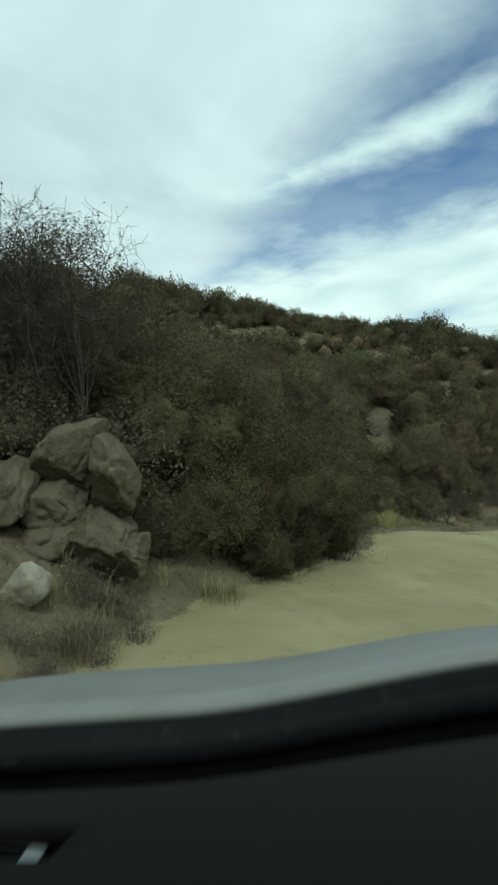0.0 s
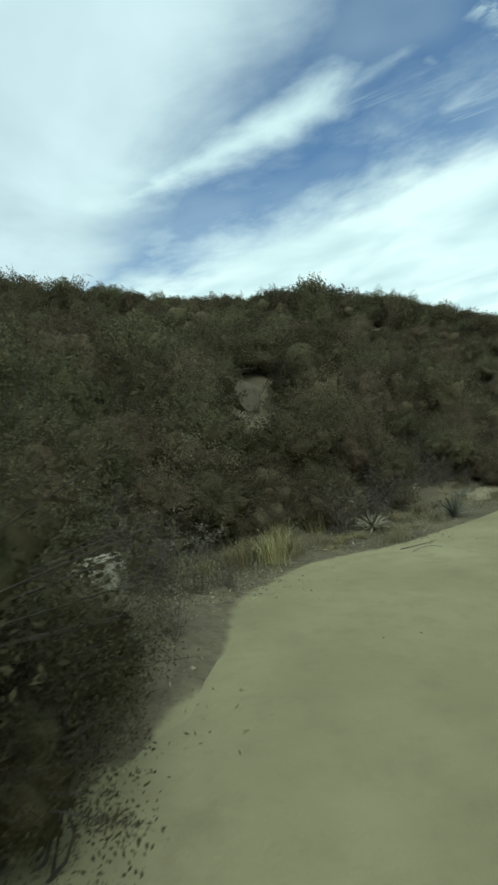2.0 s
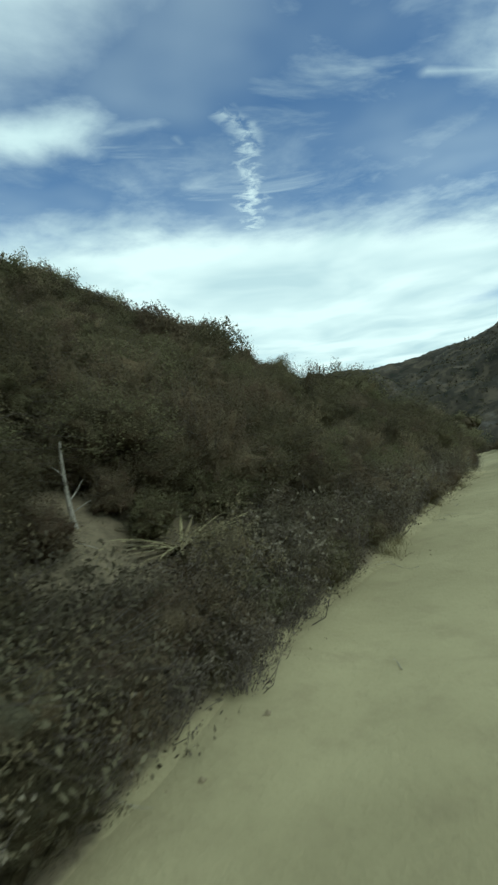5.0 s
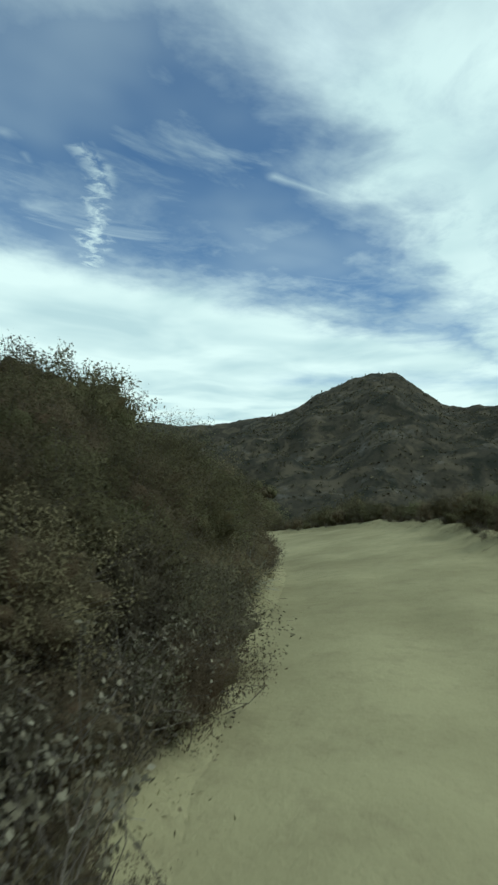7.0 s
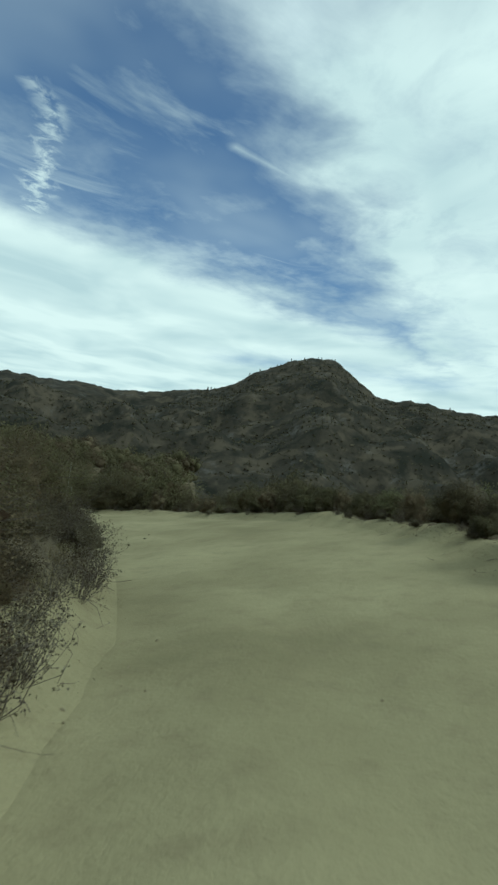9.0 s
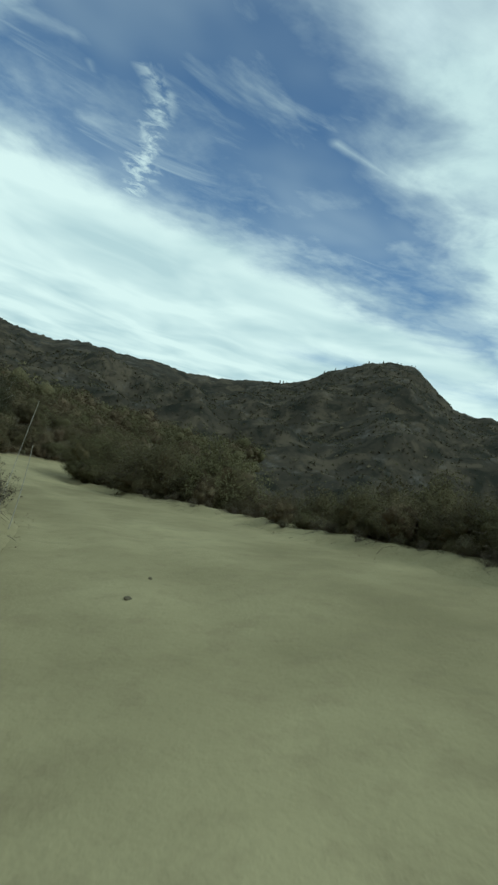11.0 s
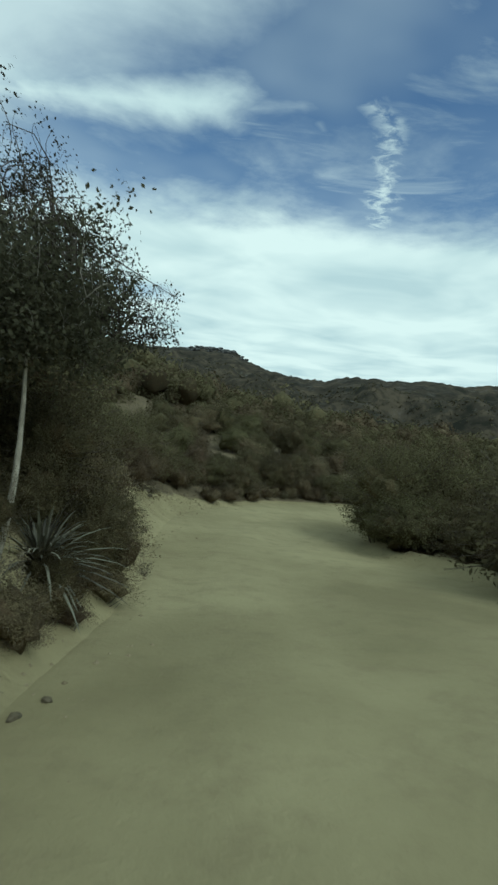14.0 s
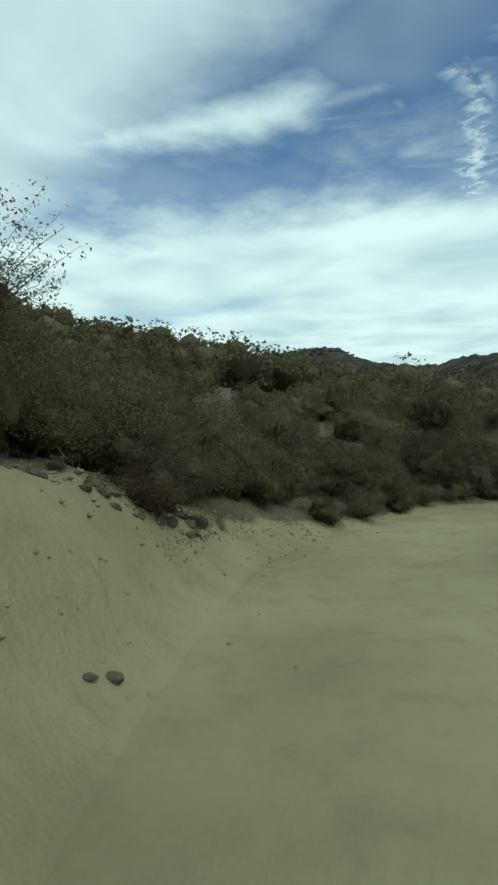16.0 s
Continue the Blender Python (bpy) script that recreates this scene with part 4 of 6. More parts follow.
for k, (x, y, sc) in enumerate(((4.4, 19.2, 0.6), (4.7, 19.35, 0.7), (5.0, 19.3, 0.65), (5.3, 19.4, 0.6), (4.2, 18.9, 0.5), (4.55, 18.95, 0.45), (4.9, 19.05, 0.5), (5.6, 19.3, 0.5), (4.0, 19.2, 0.65), (3.8, 18.8, 0.55))):
    sized_copy(buck[k % 3], x, y, 51 * k, sc)
# dry stalks round the pale boulder
for k, (x, y, sc) in enumerate(((-2.1, 4.35, 0.45), (-1.9, 4.0, 0.35), (-1.75, 3.75, 0.3), (-2.2, 3.5, 0.32), (-1.95, 3.35, 0.3), (-1.7, 4.3, 0.4), (-2.3, 4.45, 0.4), (-1.95, 4.6, 0.42), (-2.0, 3.75, 0.3), (-1.6, 3.4, 0.28))):
    sized_copy(buck[k % 3], x, y, 43 * k, sc)
# low dry shrubs up to the edge of the sand
for k, (x, y, sc, tall) in enumerate(strip(20.4, 28, 0.4, 0.15, 0.5, 0.22, 0.38, -1, 218)):
    sized_copy(brown[k % 2] if k % 3 else scrub[k % 3], x, y, 83 * k, sc, tall)
# thicker brush that hides the bank before the oak
for k, (s, v, sc) in enumerate(((68.6, 0.9, 0.42), (69.8, 0.8, 0.36), (70.9, 0.75, 0.36), (72.0, 0.75, 0.42), (73.0, 0.7, 0.62), (71.4, 1.5, 0.8), (72.9, 1.5, 0.85), (57.6, 0.75, 0.5), (58.4, 1.0, 0.6), (72.6, 0.35, 0.33), (73.4, 0.35, 0.36), (71.6, 0.35, 0.33), (72.7, 0.40, 0.5), (72.4, 1.0, 0.55), (73.4, 0.95, 0.6), (73.9, 0.5, 0.35))):
    x, y = place_of(s, -(table(LEFT, s) + v))
    sized_copy((scrub, brown, dark)[k % 3 if k < 12 else 0][k % 2], float(x), float(y), 77 * k, sc, 1.1)

# the side that falls to the valley
R = strip(40, 70, 1.0, 0.6, 1.2, 0.42, 0.65, 1, 301) + strip(40, 72, 1.2, 1.6, 2.8, 0.75, 1.05, 1, 302) + strip(42, 78, 1.5, 3.4, 5.0, 1.0, 1.35, 1, 303) + strip(44, 78, 2.0, 6.0, 9.0, 1.2, 1.6, 1, 304)
R += strip(73, 92, 0.9, 0.8, 1.7, 0.85, 1.15, 1, 305) + strip(71, 96, 1.2, 1.9, 3.6, 1.25, 1.6, 1, 306) + strip(76, 96, 1.5, 4.0, 8.0, 1.4, 1.8, 1, 307)
for k, (x, y, sc, tall) in enumerate(R):
    src = (far_scrub, far_brown, far_sumac, far_scrub)[k % 4] if k > 46 else (scrub, brown, sumac, scrub)[k % 4]
    copy_thing(src[k % len(src)], pose(x, y, height_at(x, y) - 0.05, 0, 0, 61 * k) @ Matrix.Diagonal((sc, sc, sc * tall, 1)))
for k, (x, y, sc) in enumerate(((37.6, 29.6, 1.25), (39.7, 31.7, 1.3), (36.2, 28.0, 1.1), (41.4, 37.9, 1.1), (42.6, 39.2, 1.2), (40.6, 36.4, 1.0), (39.6, 35.2, 1.0), (42.4, 37.6, 1.4), (43.8, 40.6, 1.2), (48.9, 60.6, 1.2), (50.2, 60.2, 1.5), (48.7, 59.2, 1.45), (50.0, 58.6, 1.6), (51.6, 61.0, 1.4))):
    copy_thing(sumac[k % 2], pose(x, y, height_at(x, y) - 0.05, 0, 0, 50 * k) @ Matrix.Diagonal((sc, sc, sc, 1)))
S2 = strip(41, 74, 0.9, 0.2, 0.6, 0.3, 0.5, 1, 311)
for k, (x, y, sc, tall) in enumerate(S2):
    copy_thing(buck[k % 3] if k % 2 else sage[k % 3], pose(x, y, height_at(x, y) - 0.03, 0, 0, 61 * k) @ Matrix.Diagonal((sc, sc, sc * tall, 1)))

for k, (x, y, sc) in enumerate(((22.9, 33.2, 0.92), (22.2, 32.5, 0.9), (23.5, 33.9, 0.85))):
    sized_copy(dark[k % 2], x, y, 91 * k, sc)
sized_copy(dark[0], 41.35, 62.7, 30, 1.2)

for k, (x, y, sc) in enumerate(((49.3, 60.75, 1.35), (50.0, 61.3, 1.4), (50.1, 60.1, 1.5))):
    sized_copy(dark[k % 2], x, y, 65 * k, sc)
# bushes over the valley side of the bend
for k, (x, y, sc) in enumerate(((39.7, 31.8, 1.45), (41.2, 33.4, 1.15), (38.9, 30.8, 1.3))):
    sized_copy(sumac[k % 2], x, y, 65 * k, sc)

# uneven taller shrubs along the crest of the slope
rng = np.random.default_rng(77)
CREST_LINE = spline([(-19.5, 47.0), (-14, 51), (-8, 55.5), (-2, 57.5), (4, 54.5), (9, 50), (13, 46.5), (16, 43.2), (18, 41.2)], 12)
CREST_HIGH = [(-20, 2.9), (-16, 2.9), (-11, 2.8), (-8, 2.4), (-4, 1.8), (-1.7, 1.4), (1.7, 2.0), (5.4, 1.8), (8, 2.6), (11, 1.9), (14, 1.6), (16, 1.3), (18, 0.9)]
for k in range(190):
    f = rng.uniform(0, 1) * (len(CREST_LINE) - 1.01)
    x, y = CREST_LINE[int(f)] + (CREST_LINE[int(f) + 1] - CREST_LINE[int(f)]) * (f % 1) + rng.normal(size=2) * np.array([0.6, 1.3])
    sc = float(table(CREST_HIGH, x)) / 2.35 * (rng.uniform(0.8, 1.0) if k % 4 else rng.uniform(0.95, 1.15))
    if k < 4:
        stand(crest[k], float(x), float(y), 83 * k, float(sc), 0.05)
        continue
    sized_copy(crest[k % len(crest)], float(x), float(y), 83 * k, float(sc), float(rng.uniform(0.95, 1.45)))
# and brush below them, so that little of the slope shows bare
for k in range(100):
    f = rng.uniform(0, 1) * (len(CREST_LINE) - 1.01)
    x, y = CREST_LINE[int(f)] + (CREST_LINE[int(f) + 1] - CREST_LINE[int(f)]) * (f % 1) + np.array([rng.normal() * 0.6 - 0.2, -rng.uniform(1.2, 6.5)])
    sized_copy(crest[k % len(crest)], float(x), float(y), 71 * k, float(rng.uniform(0.5, 0.85)), float(rng.uniform(0.9, 1.2)))
for k, (x, y, sc) in enumerate(((20.9, 38.2, 0.8), (21.6, 36.4, 1.1), (22.6, 35.6, 1.2), (21.3, 35.0, 0.9), (23.4, 36.2, 1.2))):
    sized_copy(far_scrub[k % 3], x, y, 71 * k, sc)

# --- trees
oz = height_at(40.4, 57.4)
oak = stand(tree("oak_tree", "live oak with small dark leaves leaning over the cut bank", 8, 5.0, (1.95, 1.95, 2.3), BARK, OAK_LEAF, 0.10, 24, 760, 28, 0.028, centre=(0.05, 0.4, 1.62 - oz), clump_spread=0.095, shear=0.33), 40.4, 57.4)
# the limb that hangs over the track
rng = np.random.default_rng(5)
limb = bent((0.5, 0.5, 2.6 - oz), (2.35, 0.75, 1.95 - oz), rng, 0.10, 8)
lines = [(limb, np.linspace(0.022, 0.004, 8))]
tips = []
for k in range(40):
    p = limb[rng.integers(2, 8)]
    q = p + rng.normal(size=3) * 0.20 - (0, 0, 0.10)
    lines.append((bent(p, q, rng, 0.15, 4), np.linspace(0.004, 0.0012, 4)))
    tips.append(q)
v, f = tubes(lines, 5)
mesh_object("hanging_limb", v, f, BARK, parent=oak)
pts = np.array(tips).repeat(14, 0) + rng.normal(size=(len(tips) * 14, 3)) * 0.05
v, f, soft = leaves(pts, 0.027, rng, 1.45)
mesh_object("hanging_crown", v, f, OAK_LEAF, normals=soft, parent=oak)
stand(tree("oak_tree", "low dark-leaved oak spreading its twigs over the bank", 31, 2.2, (0.85, 0.75, 0.9), BARK, OAK_LEAF, 0.05, 18, 260, 24, 0.028, centre=(1.0, 0.0, 1.15 - height_at(40.85, 57.6)), clump_spread=0.09), 40.85, 57.6)
stand(tree("pale_trunk_tree", "slender pale-barked tree with a leaning trunk", 14, 4.6, (0.8, 0.8, 1.0), PALE_BARK, OAK_LEAF, 0.034, 8, 260, 44, 0.030, centre=(0.2, 0.1, 1.6), clump_spread=0.13, fork=7), 40.6, 54.3)
stand(tree("bare_tree", "leafless grey tree with fine twigs above the rocks", 17, 3.0, (0.95, 1.1, 0.85), BARK, None, 0.035, 14, bare=True, centre=(0.55, -0.5, 2.0)), -3.2, 6.0)
bt2 = copy_thing([o for o in scene.objects if o.name == "bare_tree"][0], pose(-3.9, 5.9, height_at(-3.9, 5.9), 0, 0, 25) @ Matrix.Scale(0.9, 4))
for k, (x, y, sc) in enumerate(((40.0, 55.6, 0.95), (40.5, 56.7, 0.95), (40.5, 58.5, 1.0), (40.4, 57.4, 1.05), (39.5, 54.4, 0.85), (40.75, 59.7, 1.15), (40.9, 55.4, 0.6), (41.35, 56.0, 0.55), (40.3, 59.5, 1.3), (39.1, 53.3, 0.75))):
    copy_thing(scrub[k % 3] if k % 3 == 1 else dark[k % 2], pose(x, y, height_at(x, y) - 0.05, 0, 0, 77 * k) @ Matrix.Diagonal((sc, sc, sc * 1.05, 1)))
snag = thing("snag", "short pale twisted dead trunk among the brush", "snag")
rng = np.random.default_rng(19)
v, f = tubes([(bent((0, 0, -0.1), (-0.12, 0.05, 1.45), rng, 0.05, 8), np.linspace(0.055, 0.018, 8))], 8)
mesh_object("trunk", v, f, PALE_BARK, parent=snag)
for a, b in (((-0.05, 0.02, 0.5), (0.2, 0.1, 0.8)), ((-0.08, 0.03, 0.75), (-0.3, 0, 1.05)), ((0, 0, 0.3), (0.25, -0.1, 0.45))):
    v, f = tubes([(bent(a, b, rng, 0.12, 5), np.linspace(0.014, 0.005, 5))], 6)
    mesh_object("branch", v, f, PALE_BARK, parent=snag)
stand(snag, 9.07, 23.53, 0, 0.5, 0.0)
for k, (x, y, sc) in enumerate(((8.2, 24.1, 0.55), (9.5, 24.6, 0.6), (7.6, 23.2, 0.5), (8.8, 25.2, 0.6), (10.2, 25.3, 0.55), (8.3, 22.9, 0.4), (7.2, 24.6, 0.6), (9.8, 24.0, 0.42), (6.6, 22.6, 0.5), (5.9, 21.7, 0.45), (9.45, 23.75, 0.30), (10.1, 24.15, 0.42), (9.3, 24.2, 0.45), (10.5, 24.0, 0.36), (8.7, 22.85, 0.3), (9.7, 23.5, 0.26), (10.9, 24.4, 0.45), (8.5, 23.6, 0.4))):
    sized_copy((brown, scrub)[k % 2][k // 2 % 2], x, y, 49 * k, sc)

for k, (x, y, sc) in enumerate(((-3.6, 7.4, 1.5), (-2.6, 7.7, 1.35), (-4.7, 7.0, 1.45), (-5.2, 8.6, 1.5), (-1.9, 8.3, 1.2))):
    sized_copy((dark[0], scrub[0], dark[1])[k % 3], x, y, 55 * k, sc)
sized_copy(sage[0], -2.9, 6.0, 20, 1.5)
sized_copy(sage[1], -3.5, 5.6, 60, 1.3)

# --- yuccas and grasses
stand(yucca("yucca", "grey-green yucca rosette of stiff pointed leaves", 3, 0.75), 22.9, 31.0)
yc = stand(yucca("yucca", "grey drooping yucca rosette beside the track", 4, 0.92, None, 120, 0.0, 0.3), 41.05, 54.9)
stand(yucca("dead_yucca", "bleached dry yucca rosette on the verge", 5, 0.42, PALE_STRAW, 60, 0.35), 2.9, 16.7)
stand(yucca("dead_yucca", "flattened bleached yucca leaves lying on the verge", 15, 0.34, PALE_STRAW, 40, 0.85), 4.15, 18.8)
stand(yucca("yucca", "small grey-green yucca beside a heap of pale sand", 25, 0.32, YUCCA_LEAF, 46, 0.5), 5.2, 18.72)
stand(yucca("yucca", "yucca rosette with arching leaves on the verge", 6, 0.55), 4.5, 17.25)
stand(yucca("dead_yucca", "flattened straw-coloured dead yucca on the verge", 7, 0.9, STRAW, 70, 0.75), 9.9, 23.4)
stand(yucca("yucca", "small yucca rosette at the edge of the sand", 9, 0.45), 3.6, 18.4)
tufts = [grass_tuft("dry_grass", "tuft of dry yellow grass on the verge", 81 + k, 0.7, 0.5, 300, STRAW, "grass tufts") for k in range(3)]
G = strip(12.6, 15.2, 0.34, 0.9, 2.3, 0.25, 0.55, -1, 221) + strip(15.2, 24, 0.2, 0.25, 1.7, 0.18, 0.42, -1, 222) + strip(0.5, 5.8, 0.2, 0.0, 1.0, 0.25, 0.55, -1, 223) + strip(24, 38, 0.7, 0.05, 0.5, 0.2, 0.4, -1, 225) + strip(40, 60, 1.6, 0.2, 0.9, 0.3, 0.6, -1, 224)
repeat(tufts, G)
gold = [grass_tuft("golden_grass", "tall tuft of golden dry grass on the verge", 86 + k, 0.55, 0.20, 260, GOLD_STRAW, "golden grass") for k in range(2)]
repeat(gold, [(1.05, 14.8, 1.0, 1.0), (0.8, 15.1, 0.9, 1.0), (1.65, 16.9, 1.1, 1.15), (1.35, 15.2, 0.7, 1.0), (2.2, 15.8, 0.45, 0.8), (1.5, 17.2, 0.9, 1.2), (3.4, 17.3, 0.6, 0.8),
              (0.6, 14.6, 0.8, 1.0), (1.9, 16.5, 0.8, 1.1), (1.2, 15.7, 0.9, 1.0), (1.0, 16.4, 1.0, 1.2), (2.5, 16.2, 0.5, 0.6), (2.4, 17.2, 0.8, 1.0), (0.2, 14.0, 0.7, 0.9), (3.0, 18.0, 0.8, 1.0), (2.0, 15.4, 0.4, 0.6), (2.7, 17.5, 0.8, 0.9)])

# --- rocks
rock_label = "weathered grey-brown granite boulder of the roadside outcrop"
OUTCROP = ((-2.13, 5.03, 1.5, 0.22, 0.39, 0.36, 8),
           (-2.62, 5.14, 1.72, 0.22, 0.39, 0.35, -25),
           (-3.03, 4.79, 1.39, 0.22, 0.39, 0.31, 30),
           (-2.72, 5.07, 1.2, 0.25, 0.4, 0.31, 12),
           (-2.27, 5.02, 0.94, 0.3, 0.42, 0.33, 40),
           (-2.94, 4.88, 0.87, 0.32, 0.43, 0.28, 60),
           (-3.66, 5.0, 1.26, 0.34, 0.43, 0.45, 10),
           (-3.03, 5.67, 1.09, 0.74, 0.6, 0.68, 20),
           (-1.94, 4.9, 0.75, 0.18, 0.37, 0.18, 15))
for k, (x, y, z, sx, sy, sz, turn) in enumerate(OUTCROP):
    b = boulder("outcrop_boulder", rock_label, 31 + k, (sx * 1.12, sy * 1.1, sz * 1.12), ROCK, "outcrop boulders", block=0.75)
    b.matrix_basis = pose(x, y, z, 5 * math.sin(k * 2.1), 7 * math.sin(k * 1.3), turn)
wb = boulder("pale_boulder", "pale rounded boulder lying on the verge", 45, (0.21, 0.18, 0.27), PALE_ROCK)
wb.matrix_basis = pose(-2.43, 3.9, height_at(-2.43, 3.9) + 0.10, 10, 15, 30)
rb = boulder("verge_boulder", "pale boulder half buried beside the track", 47, (0.42, 0.36, 0.26), PALE_ROCK)
rb.matrix_basis = pose(-0.62, 12.64, height_at(-0.62, 12.64) + 0.05, 0, 0, 30)
sb = boulder("slope_boulder", "pale weathered rock face on the brushy slope", 48, (0.55, 0.5, 0.6), ROCK)
sb.matrix_basis = pose(1.25, 22.6, height_at(1.25, 22.6) + 0.35, 0, 0, 30)
tb = boulder("valley_boulder", "large rounded tan boulder among bushes above the valley", 49, (0.95, 0.85, 1.35), ROCK)
tb.matrix_basis = pose(53, 60.8, height_at(53, 60.8) + 1.2, 0, 0, 70)


def sapling(name, label, seed, high, stems, count, leaf_size):
    """Thin upright stems with narrow leaves."""
    rng = np.random.default_rng(seed)
    root = thing(name, label, "sapling", "saplings")
    lines, pts, ways = [], [], []
    for i in range(stems):
        az = i * 2.4
        line = bent((0, 0, -0.08), (0.25 * high * math.cos(az), 0.25 * high * math.sin(az), high * rng.uniform(0.6, 1.0)), rng, 0.08, 8)
        lines.append((line, np.linspace(0.007, 0.002, 8)))
        for k in range(count):
            t = rng.uniform(0.3, 1.0) * 6.99
            p = line[int(t)] + (line[int(t) + 1] - line[int(t)]) * (t % 1)
            pts.append(p + rng.normal(size=3) * 0.022)
    v, f = tubes(lines, 5)
    mesh_object("stem", v, f, BARK, parent=root)
    v, f, soft = leaves(np.array(pts), leaf_size, rng, 3.0)
    mesh_object("crown", v, f, GREEN_LEAF, normals=soft, parent=root)
    return root


stand(sapling("sapling", "thin young sapling with narrow leaves on the sandy bank", 92, 0.72, 3, 22, 0.022), 42.41, 58.73)
stand(sapling("sapling", "thin young sapling on top of the cut bank", 93, 0.8, 4, 20, 0.022), 42.05, 59.15)
stand(sapling("sapling", "slender sapling standing over the brush", 94, 1.6, 4, 26, 0.028), 40.9, 61.6)
low = [shrub("low_brush", "low brown twiggy brush on the sandy bank", 85 + k, BROWN_LEAF, TWIG, 0.9, 0.7, 16, 6500, 0.014, "low brush", "dry brush", 3, 0.62, 1.07) for k in range(2)]
LOW = [(41.85, 56.5, 0.75, 1.0), (41.7, 55.8, 0.9, 1.0), (41.75, 56.9, 1.0, 1.1), (41.85, 57.45, 0.7, 0.9), (41.75, 55.5, 0.6, 0.9), (42.1, 57.1, 0.45, 0.8)]
LOW += [(42.0, 56.6, 0.5, 0.9), (41.7, 55.7, 0.6, 0.9), (41.4, 55.1, 0.55, 0.9), (41.1, 54.45, 0.5, 0.9), (40.9, 53.9, 0.45, 0.9), (40.8, 53.9, 0.6, 0.9), (41.3, 54.6, 0.4, 0.8)]
LOW += strip(19, 37, 0.7, 0.2, 0.7, 0.5, 0.9, -1, 501) + strip(38, 46, 0.8, 0.5, 0.9, 0.6, 0.9, -1, 502) + strip(79.6, 83, 0.4, 0.9, 1.5, 0.6, 1.0, -1, 504) + strip(83, 100, 0.6, 0.3, 0.8, 0.5, 0.8, -1, 503)
LOW += strip(11.5, 18.5, 0.45, 1.7, 3.0, 0.6, 1.0, -1, 505)
LOW = [q for q in LOW if math.hypot(q[0] - 5.8, q[1] - 18.7) > 0.7]
repeat(low, LOW)
for k, (x, y) in enumerate(((42.35, 58.25), (42.2, 58.0), (42.3, 57.6), (42.5, 57.0), (42.1, 58.5))):
    copy_thing(buck[k % 3] if k % 2 else tufts[k % 3], pose(x, y, height_at(x, y) - 0.02, 0, 0, 70 * k) @ Matrix.Scale(0.4, 4))

# stones and small dry plants on the crumbling lip of the cut bank
rng = np.random.default_rng(78)
bank_stone = [boulder("bank_stone", "brown stone stuck in the lip of the sandy bank", 151 + k, (0.075, 0.06, 0.05), ROCK, "bank stones", "stone", block=0.6) for k in range(2)]
for k in range(44):
    f = rng.uniform(0, 1)
    x, y = float(41.9 + 2.3 * f + rng.uniform(-0.15, 0.25)), float(60.9 + 3.0 * f + rng.uniform(-0.3, 0.25))
    sc = float(rng.uniform(0.35, 1.15))
    if k < 2:
        stand(bank_stone[k], x, y, 70 * k, 1.0, 0.01)
    else:
        copy_thing(bank_stone[k % 2], pose(x, y, height_at(x, y) + 0.005, 20 * (k % 5), 0, 67 * k) @ Matrix.Scale(sc, 4))
for k in range(26):
    f = rng.uniform(0, 1)
    x, y = float(41.8 + 2.5 * f + rng.uniform(-0.2, 0.15)), float(60.9 + 3.1 * f + rng.uniform(-0.1, 0.3))
    sized_copy((buck, tufts, sage)[k % 3][k % 2], x, y, 67 * k, float(rng.uniform(0.12, 0.26)))
for k, (x, y, sc) in enumerate(((42.3, 58.35, 0.34), (42.12, 58.0, 0.4), (42.4, 58.45, 0.4), (42.45, 58.2, 0.35), (42.35, 58.7, 0.3), (42.5, 58.6, 0.3), (42.3, 57.8, 0.4), (42.2, 58.5, 0.3))):
    sized_copy((buck, tufts)[k % 2][k % 3], x, y, 40 * k, sc, 0.8)


# --- brush that nobody could count: the upper slope, the valley side, the mountains
def brush_cloud(name, label, places, radii, per, size, mat, seed, lobes=3):
    """Rounded bushes with uneven lobes, joined into one mesh: large leaves within, small ones outside."""
    rng = np.random.default_rng(seed)
    n = len(places)
    r = np.asarray(radii)
    cen = places.repeat(lobes, 0) + rng.normal(size=(n * lobes, 3)) * np.array([0.5, 0.5, 0.22]) * r.repeat(lobes)[:, None]
    rr = r.repeat(lobes) * rng.uniform(0.5, 0.85, n * lobes)
    cen[:, 2] += rr * 0.35
    m = per // lobes
    d = rng.normal(size=(n * lobes, m, 3))
    d /= np.linalg.norm(d, axis=2)[:, :, None]
    d[:, :, 2] = np.abs(d[:, :, 2]) * 1.1 - 0.15
    within = np.arange(m) < m * (0.3 if lobes == 1 else 0.0)
    k = rng.uniform(0.80, 1.12, (n * lobes, m, 1)) * np.where(within, 0.72, 1.0)[None, :, None]
    pts = (cen[:, None] + d * k * rr[:, None, None]).reshape(-1, 3)
    v, f, soft = leaves(pts, 1.0, rng, 1.5, d.reshape(-1, 3) * 0.7 + np.array([0, 0, 0.45]), 0.8)
    ctr = pts.repeat(4, 0)
    scale = (size * r.repeat(lobes)[:, None] * np.where(within, 2.6, 1.0)[None]).ravel().repeat(4)[:, None]
    ob = mesh_object(name, ctr + (v - ctr) * scale, f, mat, normals=soft)
    tagged(ob, label, "brush", kind="stuff")
    if lobes > 1:
        bv, bf = BALLS[2 if per > 500 else 1]
        co = (bv[None] * (1 + 0.17 * rng.normal(size=(n * lobes, len(bv), 1))) * rr[:, None, None] * 0.60 + cen[:, None]).reshape(-1, 3)
        fc = (bf[None] + (np.arange(n * lobes) * len(bv))[:, None, None]).reshape(-1, 3)
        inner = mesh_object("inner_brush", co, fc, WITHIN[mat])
        tagged(inner, label, "brush", kind="stuff")
    return ob


